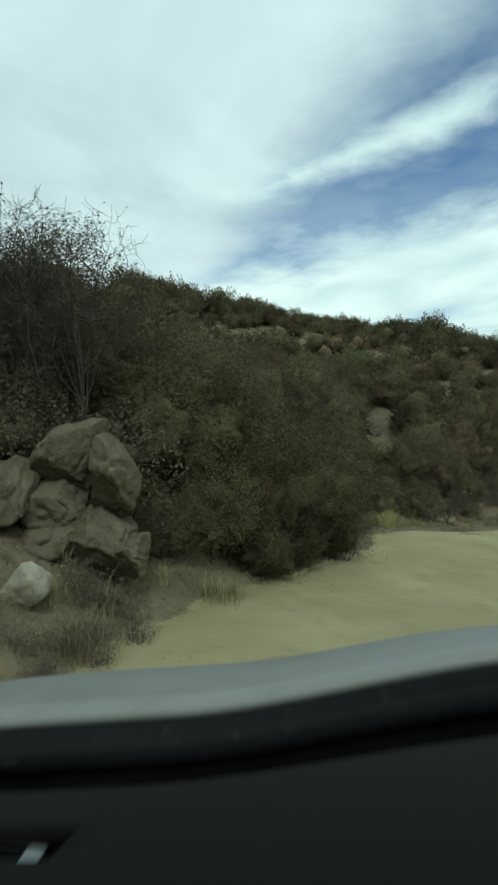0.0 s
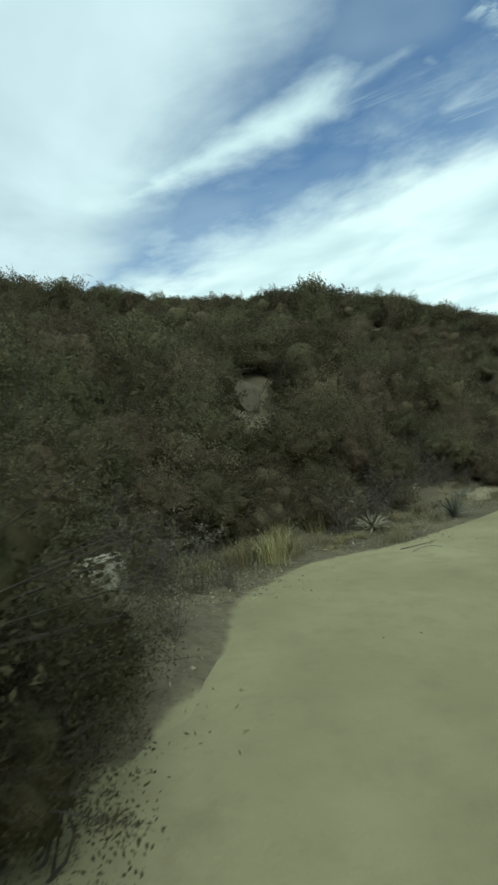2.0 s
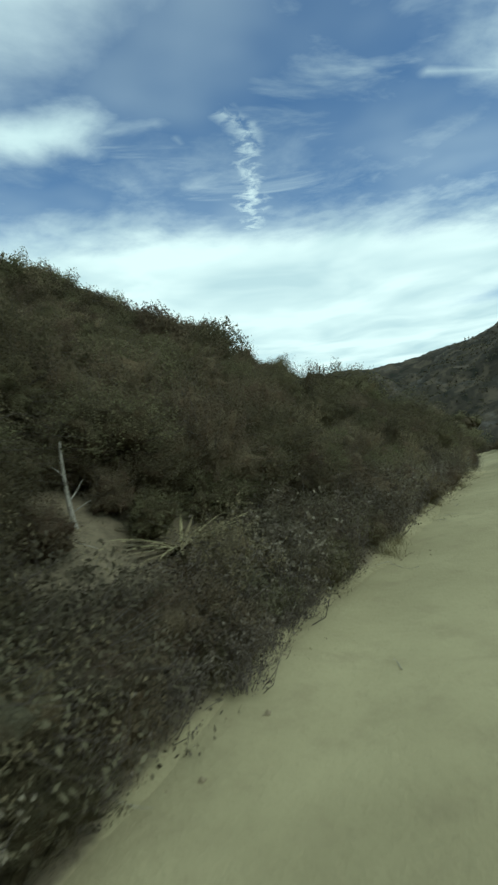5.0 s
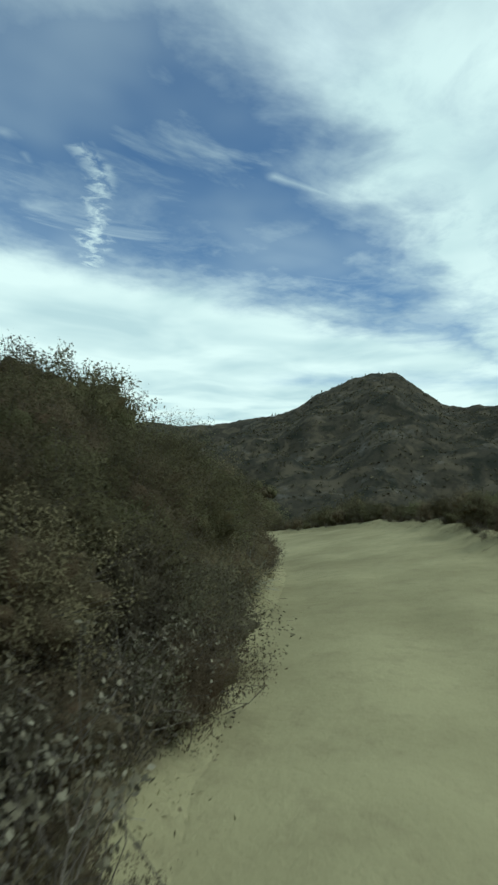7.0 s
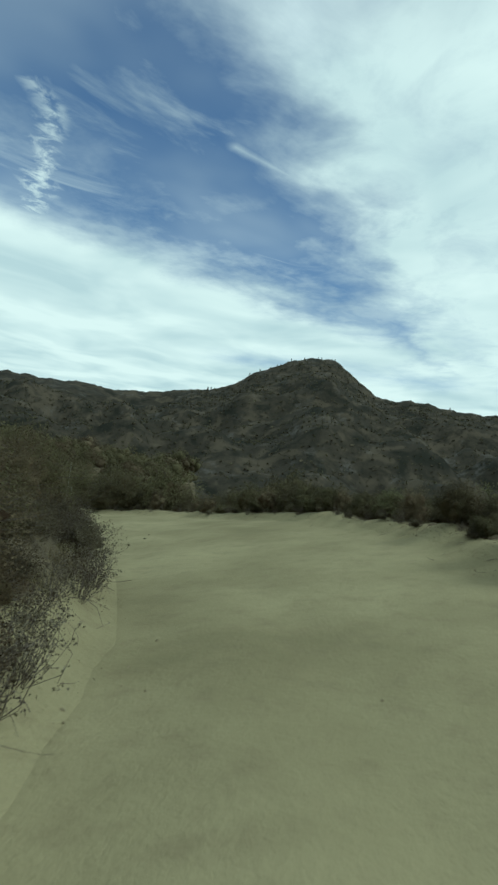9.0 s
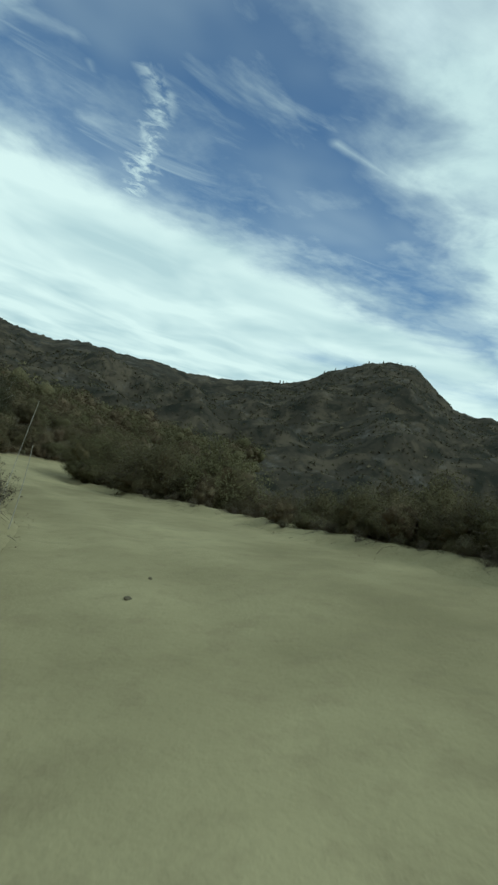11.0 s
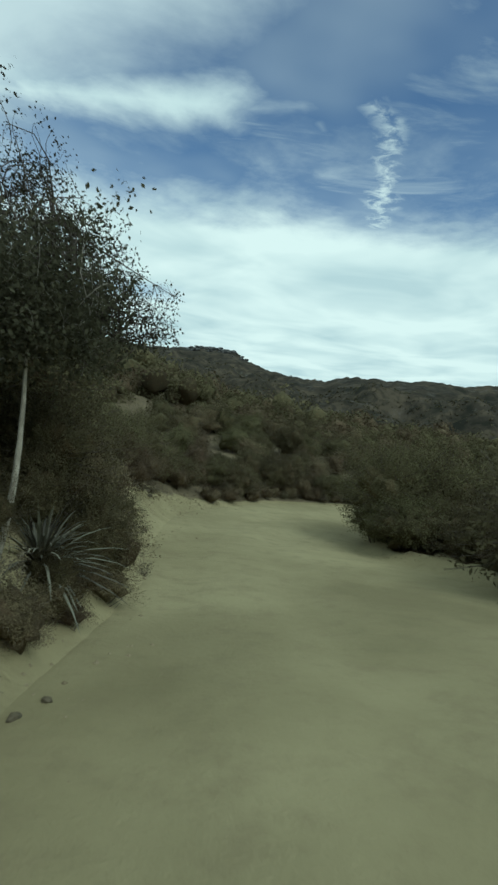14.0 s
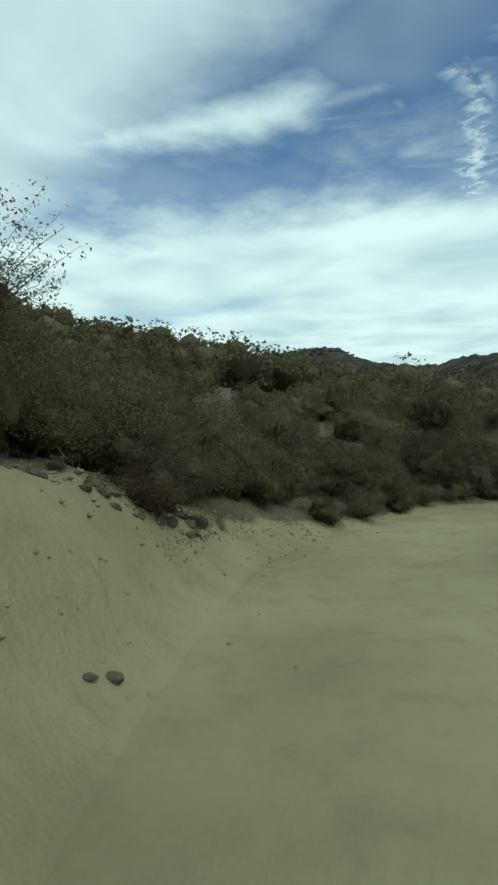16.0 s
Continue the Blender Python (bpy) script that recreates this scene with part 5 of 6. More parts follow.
rng = np.random.default_rng(77)
qx, qy = rng.uniform(-45, 115, 15000), rng.uniform(-15, 135, 15000)
qs, qu, qsoft = locate(qx, qy)
qv, qw = -qu - table(LEFT, qs), qu - table(RIGHT, qs)
keep = (((qv > 11.5) & (qv < np.where(qs > 60, 46, 30))) | ((qw > 8) & (qw < 48)) | ((qv > 3) & (qs > 100) & (qs < 124)) | ((qw > 1.0) & (qs > 90)) | ((qw > 4) & (qs > 84)))
keep &= rng.random(15000) < np.clip(1.25 - np.abs(qu) / 75, 0.2, 1)
qx, qy = qx[keep], qy[keep]
qz, _ = land(qx, qy)
qr = rng.uniform(0.8, 1.9, len(qx))
thin = rng.random(len(qx)) < 0.40
qx, qy, qz, qr, qside = qx[thin], qy[thin], qz[thin], qr[thin], np.abs(qu[keep])[thin]
qr = np.where(qside < 21, qr, qr * 1.25) * np.where((qs[keep][thin] > 25) & (qs[keep][thin] < 48) & (qu[keep][thin] < 0), 0.7, 1.0)
kind = rng.random(len(qx))
walked = ALONG[(STATION > -2) & (STATION < 80)]
gap = np.min(np.hypot(qx[:, None] - walked[None, :, 0], qy[:, None] - walked[None, :, 1]), axis=1)
close = gap < 15
for k, (x, y, r) in enumerate(zip(qx[close], qy[close], qr[close])):
    src = (far_scrub, far_brown, far_sumac, far_scrub, far_brown)[k % 5]
    sized_copy(src[k % len(src)], float(x), float(y), 59 * k, min(float(r) * 0.72, 1.1))
qx, qy, qz, qr, qside, kind = qx[~close], qy[~close], qz[~close], qr[~close], qside[~close], kind[~close]
spots = np.stack([qx, qy, qz], 1)
closer = qside < 21
for lo, hi, mat, tag in ((0.0, 0.5, DARK_LEAF, "dark green chaparral covering the upper slope"), (0.5, 0.70, GREEN_LEAF, "olive-green chaparral patches on the upper slope"), (0.70, 1.0, BROWN_LEAF, "brown half-dry brush on the upper slope")):
    m = (kind >= lo) & (kind < hi)
    brush_cloud("hillside_brush", tag, spots[m & closer], qr[m & closer], 660, 0.082, mat, int(lo * 100) + 3)
    brush_cloud("hillside_brush", tag, spots[m & ~closer], qr[m & ~closer], 220, 0.105, mat, int(lo * 100) + 4)

# brush and rocks on the mountains
maz, mr = rng.uniform(-12, 92, 26000), rng.uniform(0, 1, 26000) ** 0.8
mfar = 680 + 330 * np.exp(-((maz - 16) / 9.0) ** 2) + 20 * np.sin(maz * 0.3)
mr = 95 + mr * (mfar - 95) * np.where(maz < 50, 0.82, 0.97)
ia, ir = np.clip(np.searchsorted(baz, maz), 1, len(baz) - 1), np.clip(np.searchsorted(br, mr), 1, len(br) - 1)
fa, fr = (maz - baz[ia - 1]) / (baz[ia] - baz[ia - 1]), (mr - br[ir - 1]) / (br[ir] - br[ir - 1])
mz = (BZ[ia - 1, ir - 1] * (1 - fa) + BZ[ia, ir - 1] * fa) * (1 - fr) + (BZ[ia - 1, ir] * (1 - fa) + BZ[ia, ir] * fa) * fr
mspots = np.stack([MID[0] + mr * np.sin(np.radians(maz)), MID[1] + mr * np.cos(np.radians(maz)), mz], 1)
mrad = rng.uniform(0.5, 1.3, 26000) * (0.6 + mr / 600)
mk = rng.random(26000)
brush_cloud("mountain_brush", "dark brush dotting the mountain sides", mspots[mk < 0.7], mrad[mk < 0.7], 7, 0.26, FAR_LEAF, 5, 1)
brush_cloud("mountain_brush", "brown dry brush dotting the mountain sides", mspots[mk >= 0.7], mrad[mk >= 0.7] * 0.8, 7, 0.40, FAR_LEAF, 6, 1)

ROCKY = (maz > 40) & (mr > 250) & (mk > 0.972)
rv, rf, rbase = [], [], 0
for p, r in zip(mspots[ROCKY], mrad[ROCKY]):
    bm = bmesh.new()
    bmesh.ops.create_icosphere(bm, subdivisions=1, radius=1.0)
    co = np.array([v.co[:] for v in bm.verts]) * (1 + 0.3 * rng.normal(size=(len(bm.verts), 1))) * r * np.array([0.9, 0.9, 0.6])
    rv.append(co + p)
    rf.append(np.array([[v.index + rbase for v in f.verts] for f in bm.faces]))
    rbase += len(co)
    bm.free()
tagged(mesh_object("mountain_rocks", np.vstack(rv), np.vstack(rf), ROCK, smooth=False), "pale rock outcrops scattered over the mountain sides", "rocks", kind="stuff")

# the bald top of the far peak
rv, rf, rbase = [], [], 0
for k in range(90):
    az = rng.uniform(15.5, 21.5)
    far = (680 + 330 * math.exp(-((az - 16) / 9.0) ** 2) + 20 * math.sin(az * 0.3)) * rng.uniform(0.955, 1.0)
    i, j = int(np.argmin(np.abs(baz - az))), int(np.argmin(np.abs(br - far)))
    co = BALLS[1][0] * (1 + 0.25 * rng.normal(size=(len(BALLS[1][0]), 1))) * rng.uniform(2.5, 6) * np.array([1.0, 0.8, 0.4])
    rv.append(co + np.array([BX[i, j] + rng.uniform(-4, 4), BY[i, j] + rng.uniform(-4, 4), BZ[i, j]]))
    rf.append(BALLS[1][1] + rbase)
    rbase += len(co)
tagged(mesh_object("peak_rocks", np.vstack(rv), np.vstack(rf), GREY_ROCK, smooth=False), "bare grey rock on the top of the far peak", "rocks", kind="stuff")


def pine(name, label, seed):
    """A far conifer: a tapered trunk and tiers of drooping boughs."""
    rng = np.random.default_rng(seed)
    root = thing(name, label, "conifer", "ridge conifers")
    v, f = tubes([(np.array([(0, 0, -1.5), (0, 0, 4), (0, 0, 10)]), (0.35, 0.25, 0.05))], 6)
    mesh_object("trunk", v, f, BARK, parent=root)
    pts = []
    for k in range(240):
        t = rng.random() ** 0.8
        az = rng.uniform(0, 2 * np.pi)
        r = (1 - t) * 3.6 * rng.uniform(0.3, 1.1) + 0.2
        pts.append((r * np.cos(az), r * np.sin(az), 1.2 + 9.0 * t - 0.25 * r))
    v, f, soft = leaves(np.array(pts), 0.55, rng, 2.0)
    mesh_object("crown", v, f, DARK_LEAF, normals=soft, parent=root)
    return root


pines = [pine("pine_tree", "small dark conifer on the mountain ridge", 90 + k) for k in range(2)]
k = 0
for az in np.concatenate([np.linspace(52.5, 60.5, 15), np.linspace(60.8, 66, 14), np.linspace(76, 79, 4)]):
    az += rng.uniform(-0.6, 0.6)
    i = int(np.argmin(np.abs(baz - az)))
    far = 680 + 330 * math.exp(-((az - 16) / 9.0) ** 2) + 20 * math.sin(az * 0.3) - 6
    j = int(np.argmin(np.abs(br - far)))
    m = pose(BX[i, j], BY[i, j], BZ[i, j] - 2.0, 0, 0, 40 * k) @ Matrix.Scale(rng.uniform(0.35, 0.95), 4)
    if k < 2:
        pines[k].matrix_basis = m
    else:
        copy_thing(pines[k % 2], m)
    k += 1

# --- dead stalks leaning over the bank
def stalk(label, a, b, r, seed):
    rr = np.random.default_rng(seed)
    v, f = tubes([(bent(a, b, rr, 0.03, 7), np.linspace(r, r * 0.5, 7))], 7)
    return tagged(mesh_object("dead_stalk", v, f, PALE_BARK), label, "dead stalk", "dead stalks")


z0 = height_at(37.3, 45.6)
stalk("tall pale dead yucca stalk leaning over the bank", (37.0, 45.4, z0 - 0.1), (37.75, 46.3, 0.75), 0.009, 1)
stalk("short pale dead yucca stalk leaning over the bank", (37.35, 45.5, height_at(37.35, 45.5) - 0.1), (37.8, 46.2, -0.05), 0.011, 2)

# --- stones and litter on the track's edges
def pebbles(name, label, count, s0, s1, side, spread_v, size, mat, seed, off=0.0):
    rr = np.random.default_rng(seed)
    rv, rf, base = [], [], 0
    octa = np.array([(1, 0, 0), (0, 1, 0), (-1, 0, 0), (0, -1, 0), (0, 0, 1), (0, 0, -1.0)])
    tri = np.array([(0, 1, 4), (1, 2, 4), (2, 3, 4), (3, 0, 4), (1, 0, 5), (2, 1, 5), (3, 2, 5), (0, 3, 5)])
    ss = rr.uniform(s0, s1, count)
    uu = side * (table(LEFT if side < 0 else RIGHT, ss) + off * table(SANDY, ss) + rr.normal(size=count) * spread_v)
    for s, u in zip(ss, uu):
        x, y = place_of(s, u)
        z = max(height_at(x, y), float(track_height(np.array(s), np.array(u))))
        r = size * rr.uniform(0.35, 1.3) ** 1.6
        rv.append(octa * r * rr.uniform(0.6, 1.2, (6, 3)) * (1, 1, 0.7) + (x, y, z + r * 0.15))
        rf.append(tri + base)
        base += 6
    return tagged(mesh_object(name, np.vstack(rv), np.vstack(rf), mat, smooth=False), label, "stones", kind="stuff")


pebbles("verge_stones", "small grey stones along the verge", 260, 2, 74, -1, 0.35, 0.022, CLOD, 1)
pebbles("foot_clods", "brown clods and stones at the foot of the bank", 190, 62, 72.5, -1, 0.3, 0.022, CLOD, 6)
pebbles("verge_stones", "small stones along the outer edge", 200, 40, 84, 1, 0.4, 0.022, CLOD, 2)
pebbles("bank_clods", "brown clods and stones on the sandy cut bank", 420, 74, 84, -1, 0.45, 0.028, CLOD, 3, 0.45)
pebbles("bank_clods", "rough sandy clods along the crumbling top of the bank", 150, 74.5, 84, -1, 0.22, 0.032, CLOD, 5, 0.85)
pebbles("track_stones", "scattered small stones on the sandy track", 90, 4, 86, -1, 2.5, 0.012, CLOD, 4)


for k, (x, y, r) in enumerate(((36.23, 41.04, 0.035), (37.08, 41.66, 0.028), (40.94, 51.47, 0.035), (4.77, 15.95, 0.028), (5.05, 15.9, 0.024), (1.78, 11.53, 0.018), (2.1, 11.6, 0.015), (43.16, 60.18, 0.05), (43.05, 60.05, 0.035), (40.9, 53.0, 0.04), (40.75, 52.75, 0.03), (41.1, 53.2, 0.03))):
    s1, u1, _ = locate([x], [y])
    st = boulder("track_stone", "small dark stone lying on the sandy track", 171 + k, (r * 1.4, r, r * 0.8), ROCK, "track stones", "stone", block=0.5)
    st.matrix_basis = pose(x, y, max(height_at(x, y), float(track_height(s1, u1)[0])) + r * 0.4, 0, 0, 47 * k)


def sand_heap(x, y, long, wide, high, turn, seed):
    """A low uneven heap of sand that runs out into the ground."""
    n = 26
    a = np.linspace(-1.25, 1.25, n)
    gx, gy = [q.ravel() for q in np.meshgrid(a, a)]
    c, s = math.cos(radians(turn)), math.sin(radians(turn))
    wx, wy = x + gx * long * c - gy * wide * s, y + gx * long * s + gy * wide * c
    base, _ = land(wx, wy)
    swell = np.clip(1 - np.hypot(gx, gy) * (1 + 0.22 * waves(wx, wy, 0.16, seed)), -0.2, 1)
    z = base + high * (swell * 1.1 + 0.22 * waves(wx, wy, 0.06, seed) * (swell > 0)) - 0.012
    q = (np.arange(n - 1)[:, None] * n + np.arange(n - 1)[None]).ravel()
    f = np.stack([q, q + 1, q + n + 1, q + n], 1)
    return tagged(mesh_object("sand_heap", np.stack([wx, wy, z], 1), f, CLOD, smooth=True), "low heap of pale sand spilt onto the verge", "sand heap", kind="stuff")


sand_heap(5.72, 18.68, 0.62, 0.32, 0.15, 12, 2)
sand_heap(6.25, 18.85, 0.35, 0.25, 0.06, 40, 5)
pebbles("heap_stones", "small stones and clods on the spilt sand", 120, 18.6, 20.4, -1, 0.28, 0.022, CLOD, 8, 0.0)


def stick(label, ax, ay, bx, by, r, seed):
    rr = np.random.default_rng(seed)
    ends = []
    for x, y in ((ax, ay), (bx, by)):
        s1, u1, _ = locate([x], [y])
        ends.append((x, y, max(height_at(x, y), float(track_height(s1, u1)[0])) + r * 1.5))
    v, f = tubes([(bent(ends[0], ends[1], rr, 0.05, 7), np.linspace(r, r * 0.5, 7))], 7)
    return tagged(mesh_object("dead_stick", v, f, TWIG), label, "stick", "dead sticks")


stick("dry grey stick lying along the edge of the sand", 2.9, 15.1, 3.55, 15.5, 0.008, 3)
stick("thin dry stick lying on the sand", 3.0, 14.85, 3.5, 15.05, 0.005, 4)
stick("short dry branch on the verge", 3.8, 16.1, 4.4, 16.6, 0.007, 6)


def litter(name, label, count, s0, s1, side, near, wide, seed, mat):
    """Fallen twigs and dead leaves along a verge."""
    rr = np.random.default_rng(seed)
    lines = []
    ss = rr.uniform(s0, s1, count)
    uu = side * (table(LEFT if side < 0 else RIGHT, ss) + near + rr.normal(size=count) * wide)
    for s, u in zip(ss, uu):
        x, y = place_of(s, u)
        ln, az = rr.uniform(0.08, 0.45), rr.uniform(0, 2 * np.pi)
        ends = []
        for k in (-0.5, 0.5):
            ex, ey = x + k * ln * math.cos(az), y + k * ln * math.sin(az)
            s2, u2, _ = locate([ex], [ey])
            ends.append((ex, ey, max(height_at(ex, ey), float(track_height(s2, u2)[0])) + 0.012 + 0.04 * rr.random()))
        lines.append((bent(ends[0], ends[1], rr, 0.08, 4), np.linspace(0.0026, 0.0012, 4) * rr.uniform(0.6, 1.8)))
    v, f = tubes(lines, 4)
    return tagged(mesh_object(name, v, f, mat), label, "litter", kind="stuff")


litter("fallen_twigs", "dry twigs lying along the verge", 110, 2, 40, -1, 0.55, 0.2, 21, TWIG)
litter("fallen_twigs", "dry twigs lying along the foot of the bank", 150, 40, 73, -1, 0.3, 0.22, 22, TWIG)
litter("fallen_twigs", "pale dead twigs lying in the brush", 160, 12, 40, -1, 0.9, 0.6, 23, PALE_BARK)
litter("fallen_twigs", "dry twigs lying along the outer edge", 90, 42, 74, 1, 0.15, 0.25, 24, TWIG)


def leaf_litter(name, label, count, s0, s1, side, near, wide, size, mat, seed):
    """Dead leaves and broken stems strewn on the soil, and short dry blades standing in it."""
    rr = np.random.default_rng(seed)
    ss = rr.uniform(s0, s1, count)
    uu = side * (table(LEFT if side < 0 else RIGHT, ss) + near + wide * rr.normal(size=count) * (0.6 + 0.4 * np.sin(ss * 2.1)))
    xy = np.array([place_of(a, b) for a, b in zip(ss, uu)])
    z = np.maximum(land(xy[:, 0], xy[:, 1])[0], track_height(ss, uu))
    up_ = rr.random(count) < 0.5
    pts = np.column_stack([xy, z + 0.012 + np.where(up_, size * 1.2, 0)])
    out = np.where(up_[:, None], rr.normal(size=(count, 3)) * np.array([1, 1, 0.15]) * 2, np.array([[0, 0, 2.0]]))
    v, f, soft = leaves(pts, size, rr, 4.5, out, 0.5)
    return tagged(mesh_object(name, v, f, mat, normals=soft), label, "litter", kind="stuff")


leaf_litter("dry_litter", "dead brown leaves and stems strewn along the verge", 26000, 1, 42, -1, 0.95, 0.45, 0.007, BROWN_LEAF, 31)
leaf_litter("dry_litter", "straw-coloured dead stems along the verge", 22000, 1, 42, -1, 0.85, 0.5, 0.009, STRAW, 32)
leaf_litter("dry_litter", "pale bleached stems and leaves on the flat verge", 1500, 11.5, 21, -1, 0.9, 0.5, 0.010, PALE_STRAW, 36)
leaf_litter("dry_litter", "dead brown leaves along the foot of the bank", 9000, 40, 74, -1, 0.6, 0.28, 0.007, BROWN_LEAF, 33)
leaf_litter("dry_litter", "dead leaves along the outer edge of the track", 8000, 40, 84, 1, 0.6, 0.28, 0.009, BROWN_LEAF, 34)
leaf_litter("dry_litter", "dead leaves at the foot of the brush past the bank", 5000, 79, 100, -1, 0.6, 0.22, 0.010, BROWN_LEAF, 35)


# ---------------------------------------------------------------- the car, as it stands at the start
def part(name, bm, mat, parent, label="", smooth=True):
    me = bpy.data.meshes.new(name)
    bmesh.ops.recalc_face_normals(bm, faces=bm.faces)
    bm.to_mesh(me)
    bm.free()
    me.materials.append(mat)
    me.polygons.foreach_set("use_smooth", np.full(len(me.polygons), smooth))
    ob = new(name, me)
    ob.parent = parent
    return tagged(ob, label)


PAINT = material("car_paint", lambda n, p: n.mix(n.step(n.noise(p, 5, 6, 0.7), 0.45, 0.7), (0.20, 0.205, 0.185, 1), (0.17, 0.172, 0.155, 1)), 0.5, 0.0, spec=0.5)
DASH = material("dash_plastic", lambda n, p: n.ramp(n.noise(p, 220, 3, 0.6), (0.3, (0.0105, 0.0103, 0.0076)), (0.7, (0.0152, 0.0149, 0.0112))), 0.8, bump=0.15, bump_scale=350, spec=0.12)
COWL = material("cowl_plastic", lambda n, p: n.mix(n.step(n.noise(p, 30, 7, 0.75), 0.56, 0.78), (0.008, 0.008, 0.009, 1), (0.045, 0.043, 0.038, 1)), 0.85, bump=0.3, bump_scale=60, spec=0.12)
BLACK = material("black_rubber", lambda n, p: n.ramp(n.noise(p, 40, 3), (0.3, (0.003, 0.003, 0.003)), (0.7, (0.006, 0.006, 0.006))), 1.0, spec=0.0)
METAL = material("bare_metal", lambda n, p: n.ramp(n.noise(p, 60, 3), (0.3, (0.45, 0.45, 0.44)), (0.7, (0.6, 0.6, 0.58))), 0.35, 0.9)
LABEL = material("white_label", lambda n, p: n.ramp(n.noise(p, 90, 3), (0.3, (0.6, 0.6, 0.56)), (0.7, (0.72, 0.72, 0.68))), 0.6)
HEADLINER = material("headliner", lambda n, p: n.ramp(n.noise(p, 150, 3), (0.3, (0.22, 0.21, 0.19)), (0.7, (0.28, 0.27, 0.25))), 0.95)

car = thing("car", "grey car with dark dashboard standing on the dirt track", "car")
MIDX = 0.15


def crown_at(x):
    """How much the front of the car rises towards its middle."""
    return 0.075 * float(ease(np.array(-abs(x - 0.45)), -0.75, -0.10))


def bow(x, front, drop):
    """Plan line that bows forwards in the middle of the car."""
    return front - drop * (x - 0.45) ** 2


def lofted(lines, closed_under=0.0):
    """A sheet through cross lines, with a turned-under thickness."""
    bm = bmesh.new()
    grid = [[bm.verts.new(p) for p in line] for line in lines]
    for a, b in zip(grid, grid[1:]):
        for i in range(len(a) - 1):
            bm.faces.new((a[i], a[i + 1], b[i + 1], b[i]))
    if closed_under:
        geo = bmesh.ops.extrude_face_region(bm, geom=bm.faces[:])
        for v in geo["geom"]:
            if isinstance(v, bmesh.types.BMVert):
                v.co.z -= closed_under
    return bm


XS = np.linspace(-0.84, 1.14, 33)
# bonnet: rises from the nose to its rear edge at the cowl
lines = []
for t in np.linspace(0, 1, 15):
    rear = 1 - t
    lines.append([(x, bow(x, 0.935, 0.11) * rear + bow(x, 1.90, 0.10) * t, 1.08 + crown_at(x) * (1 - 0.35 * t) - 0.40 * (t * 0.98) ** 2 - 0.10 * max(0, abs(x - MIDX) - 0.80) ** 1.5) for x in XS * 0.97 + 0.0045])
part("bonnet", lofted(lines, 0.02), PAINT, car, "dusty grey bonnet")
# cowl under the windscreen, with a sunk channel
lines = []
for t in np.linspace(0, 1, 9):
    lines.append([(x, bow(x, 0.855, 0.105) * (1 - t) + bow(x, 0.928, 0.11) * t, 1.055 + crown_at(x) * 0.9 + 0.012 * math.sin(9 * t) * (0.5 + 0.5 * math.sin(5 * x)) + 0.012 * t) for x in XS * 0.96 + 0.006])
part("cowl_panel", lofted(lines, 0.03), COWL, car, "dirty black cowl with grit and leaves")
# black sunk strip in the gap between glass and dash
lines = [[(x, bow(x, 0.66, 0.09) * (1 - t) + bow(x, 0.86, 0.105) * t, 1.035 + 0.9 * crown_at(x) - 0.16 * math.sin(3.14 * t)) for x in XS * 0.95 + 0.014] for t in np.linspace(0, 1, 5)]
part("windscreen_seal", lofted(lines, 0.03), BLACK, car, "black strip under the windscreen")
# dash top, with the sunk slot cut round the plate
SLOT = (-0.52, -0.280, 0.512, 0.574)
ys = sorted(set(list(np.linspace(0.10, 0.69, 19)) + [SLOT[2], SLOT[3]]))
xs = sorted(set(list(XS * 0.93 + 0.0196) + [SLOT[0], SLOT[1]]))
bm = bmesh.new()


def dash_z(x, y):
    return 1.105 + 0.85 * crown_at(x) + 0.045 * float(ease(np.array(-y), -0.62, -0.25)) - 0.16 * float(ease(np.array(-y), -0.22, -0.05)) - 0.02 * float(ease(np.array(y), 0.64, 0.70))


gridv = {}
for x in xs:
    for y in ys:
        gridv[x, y] = bm.verts.new((x, bow(x, y, 0.09 * max(0, (y - 0.1) / 0.59)), dash_z(x, y)))
for a, b in zip(xs, xs[1:]):
    for c, d in zip(ys, ys[1:]):
        if SLOT[0] <= a and b <= SLOT[1] and SLOT[2] <= c and d <= SLOT[3]:
            continue
        bm.faces.new((gridv[a, c], gridv[b, c], gridv[b, d], gridv[a, d]))
geo = bmesh.ops.extrude_face_region(bm, geom=bm.faces[:])
for v in geo["geom"]:
    if isinstance(v, bmesh.types.BMVert):
        v.co.z -= 0.025
dash = part("dashboard", bm, DASH, car, "dark grey grained dashboard top")


def box(x0, x1, y0, y1, z0, z1, bev=0.0):
    bm = bmesh.new()
    bmesh.ops.create_cube(bm, size=1.0)
    for v in bm.verts:
        v.co = ((x0 + x1) / 2 + v.co.x * (x1 - x0), (y0 + y1) / 2 + v.co.y * (y1 - y0), (z0 + z1) / 2 + v.co.z * (z1 - z0))
    if bev:
        bmesh.ops.bevel(bm, geom=bm.edges[:], offset=bev, segments=2, affect="EDGES")
    return bm


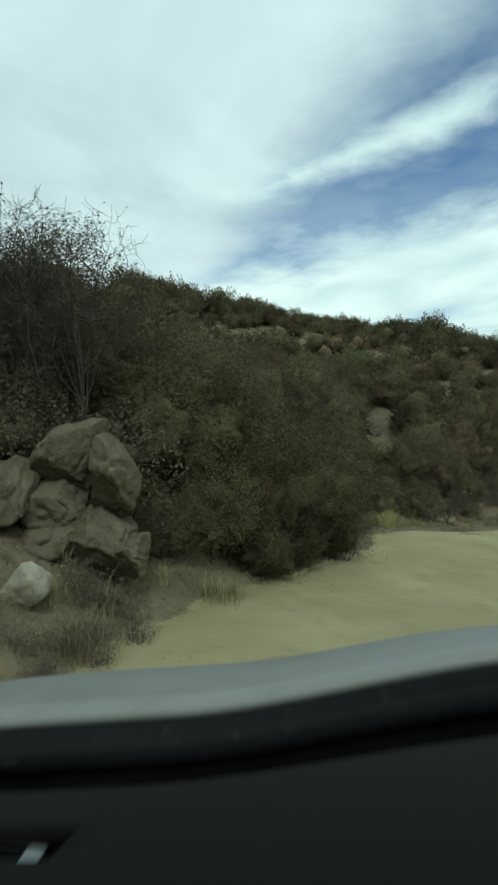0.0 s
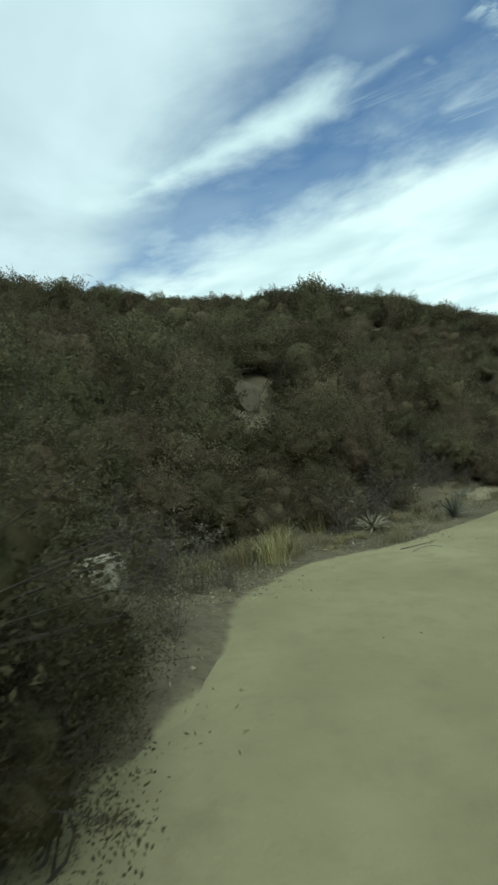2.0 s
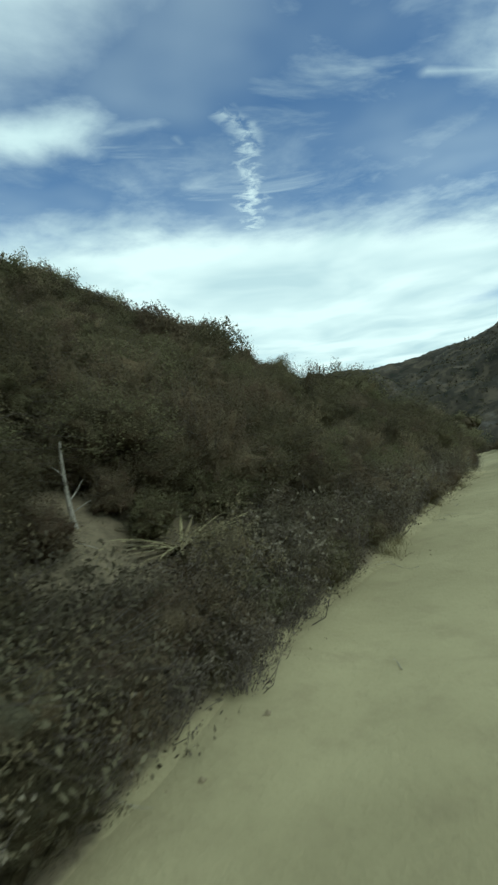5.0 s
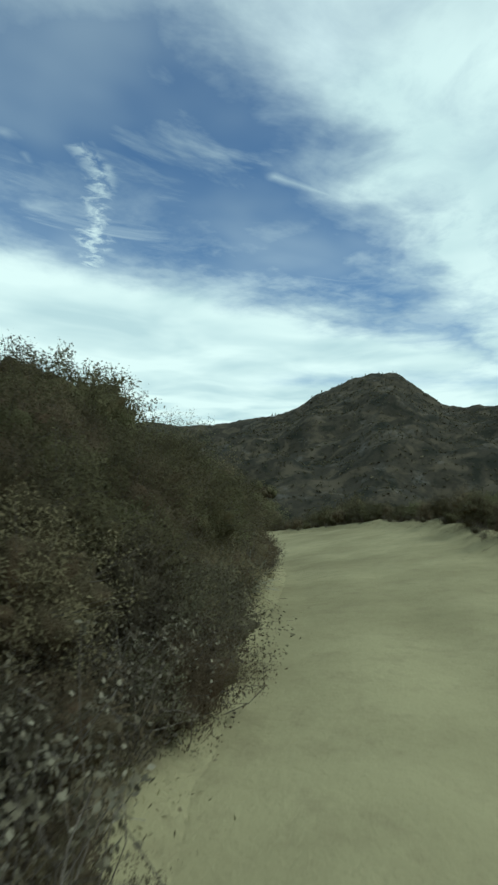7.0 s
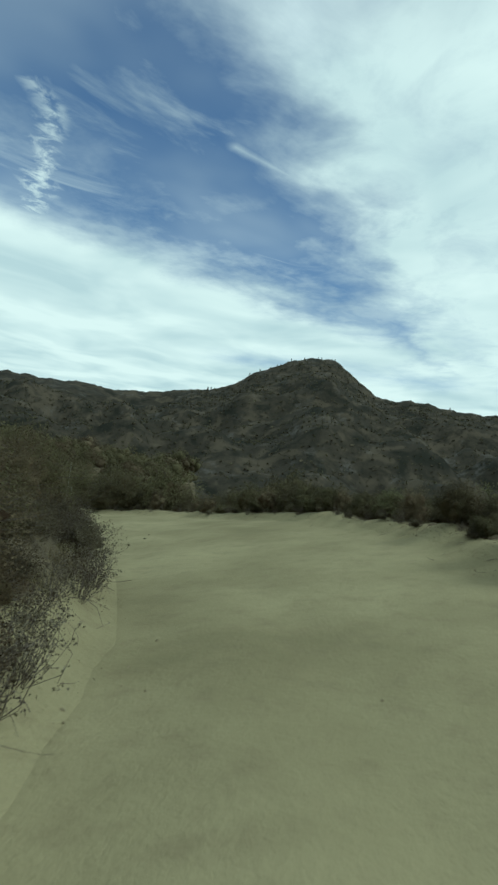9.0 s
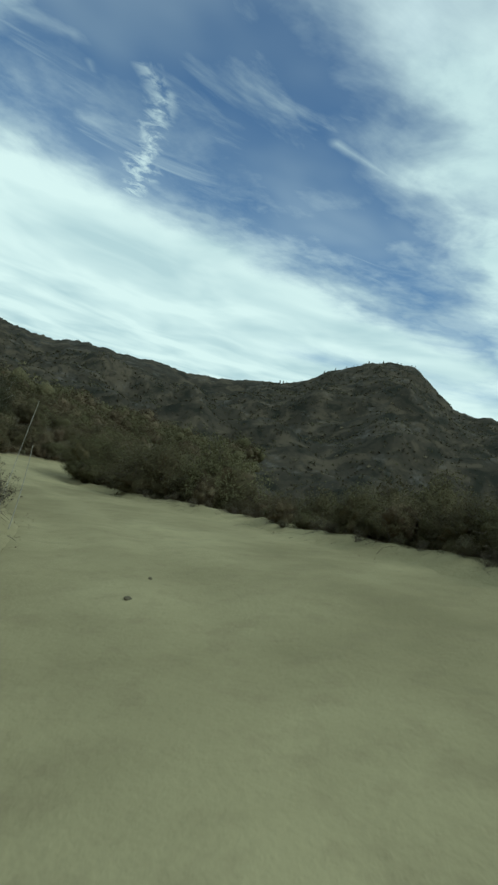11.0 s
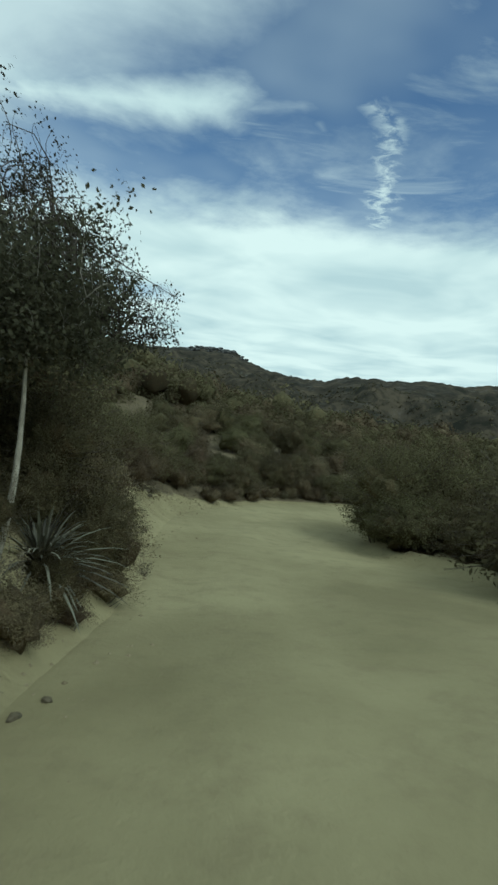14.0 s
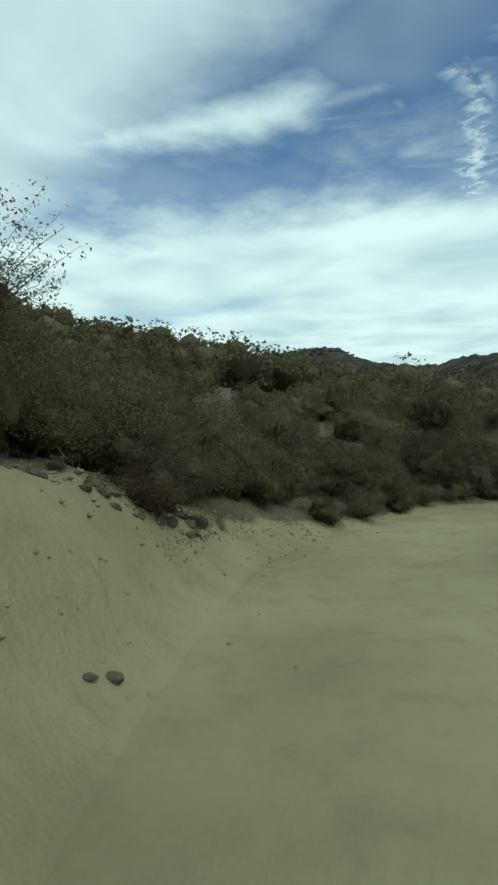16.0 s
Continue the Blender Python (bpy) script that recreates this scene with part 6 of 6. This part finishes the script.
ZB = dash_z(-0.35, 0.54)
YB = 0.505
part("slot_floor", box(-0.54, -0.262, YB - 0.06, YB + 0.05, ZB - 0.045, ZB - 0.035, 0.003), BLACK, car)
plate = part("plate", box(-0.50, -0.300, YB - 0.030, YB + 0.006, ZB - 0.011, ZB - 0.007, 0.002), METAL, car, "small metal plate in the dash slot")
part("plate_inset", box(-0.43, -0.318, YB - 0.022, YB + 0.001, ZB - 0.0075, ZB - 0.0055), BLACK, plate)
label_card = part("plate_label", box(-0.49, -0.435, YB - 0.023, YB + 0.002, ZB - 0.0075, ZB - 0.0055), LABEL, plate)
for q in range(5):
    part("bar", box(-0.484 + q * 0.010, -0.480 + q * 0.010, YB - 0.021, YB - 0.001, ZB - 0.0057, ZB - 0.0047), BLACK, plate)

# body, roof and posts
lines = []
for y, half, low, top in ((-2.55, 0.70, 0.55, 0.95), (-2.45, 0.86, 0.36, 1.02), (-1.2, 0.98, 0.30, 1.02), (0.3, 0.99, 0.30, 1.02), (0.75, 0.99, 0.30, 1.02), (1.1, 0.985, 0.30, 0.98), (1.5, 0.96, 0.32, 0.86), (1.9, 0.88, 0.38, 0.68), (2.02, 0.76, 0.42, 0.58)):
    prof = [(-half * 0.90, top), (-half * 0.97, top - 0.06), (-half, (low + top) / 2), (-half * 0.97, low + 0.06), (-half * 0.8, low), (half * 0.8, low), (half * 0.97, low + 0.06), (half, (low + top) / 2), (half * 0.97, top - 0.06), (half * 0.90, top)]
    lines.append([(MIDX + px_, y, pz_) for px_, pz_ in prof])
part("body_shell", lofted(lines), PAINT, car)
lines = [[(MIDX + x, y, 1.76 - 0.05 * (x / 0.6) ** 2 - 0.06 * ((y + 1.0) / 1.1) ** 2) for x in np.linspace(-0.66, 0.66, 13)] for y in np.linspace(-2.0, 0.10, 11)]
part("roof", lofted(lines, 0.05), PAINT, car)
lines = [[(MIDX + x * 0.97, y, 1.70 - 0.05 * (x / 0.6) ** 2 - 0.06 * ((y + 1.0) / 1.1) ** 2) for x in np.linspace(-0.60, 0.60, 9)] for y in np.linspace(-1.97, 0.07, 7)]
part("headliner", lofted(lines, 0.01), HEADLINER, car)
for side in (-1, 1):
    for ya, yb, in ((0.70, 0.08), (-0.75, -0.72), (-2.25, -1.95)):
        v, f = tubes([(np.array([(MIDX + side * 0.93, ya, 1.0), (MIDX + side * 0.82, (ya + yb) / 2, 1.36), (MIDX + side * 0.64, yb, 1.69)]), (0.045, 0.04, 0.04))], 8)
        mesh_object("roof_post", v, f, PAINT, parent=car)
    for wy in (-1.55, 1.35):
        wheel = new("wheel")
        wheel.parent = car
        bm = bmesh.new()
        ringp = [(0.37, -0.09), (0.37, 0.09), (0.34, 0.115), (0.24, 0.11), (0.24, -0.11), (0.34, -0.115)]
        vs = [[bm.verts.new((MIDX + side * 0.82 + b_, wy + a_ * math.cos(q), 0.32 + a_ * math.sin(q))) for a_, b_ in ringp] for q in np.linspace(0, 2 * math.pi, 32, endpoint=False)]
        for a_, b_ in zip(vs, vs[1:] + vs[:1]):
            for i in range(6):
                bm.faces.new((a_[i], a_[(i + 1) % 6], b_[(i + 1) % 6], b_[i]))
        part("tyre", bm, BLACK, wheel)
        bm = bmesh.new()
        bmesh.ops.create_cone(bm, cap_ends=True, segments=24, radius1=0.245, radius2=0.245, depth=0.17, matrix=Matrix.Translation((MIDX + side * 0.82, wy, 0.32)) @ Matrix.Rotation(radians(90), 4, "Y"))
        bmesh.ops.bevel(bm, geom=[e for e in bm.edges if e.calc_face_angle(0) > 1], offset=0.02, segments=2, affect="EDGES")
        part("rim", bm, METAL, wheel)
car.matrix_basis = pose(0, 0, 0)
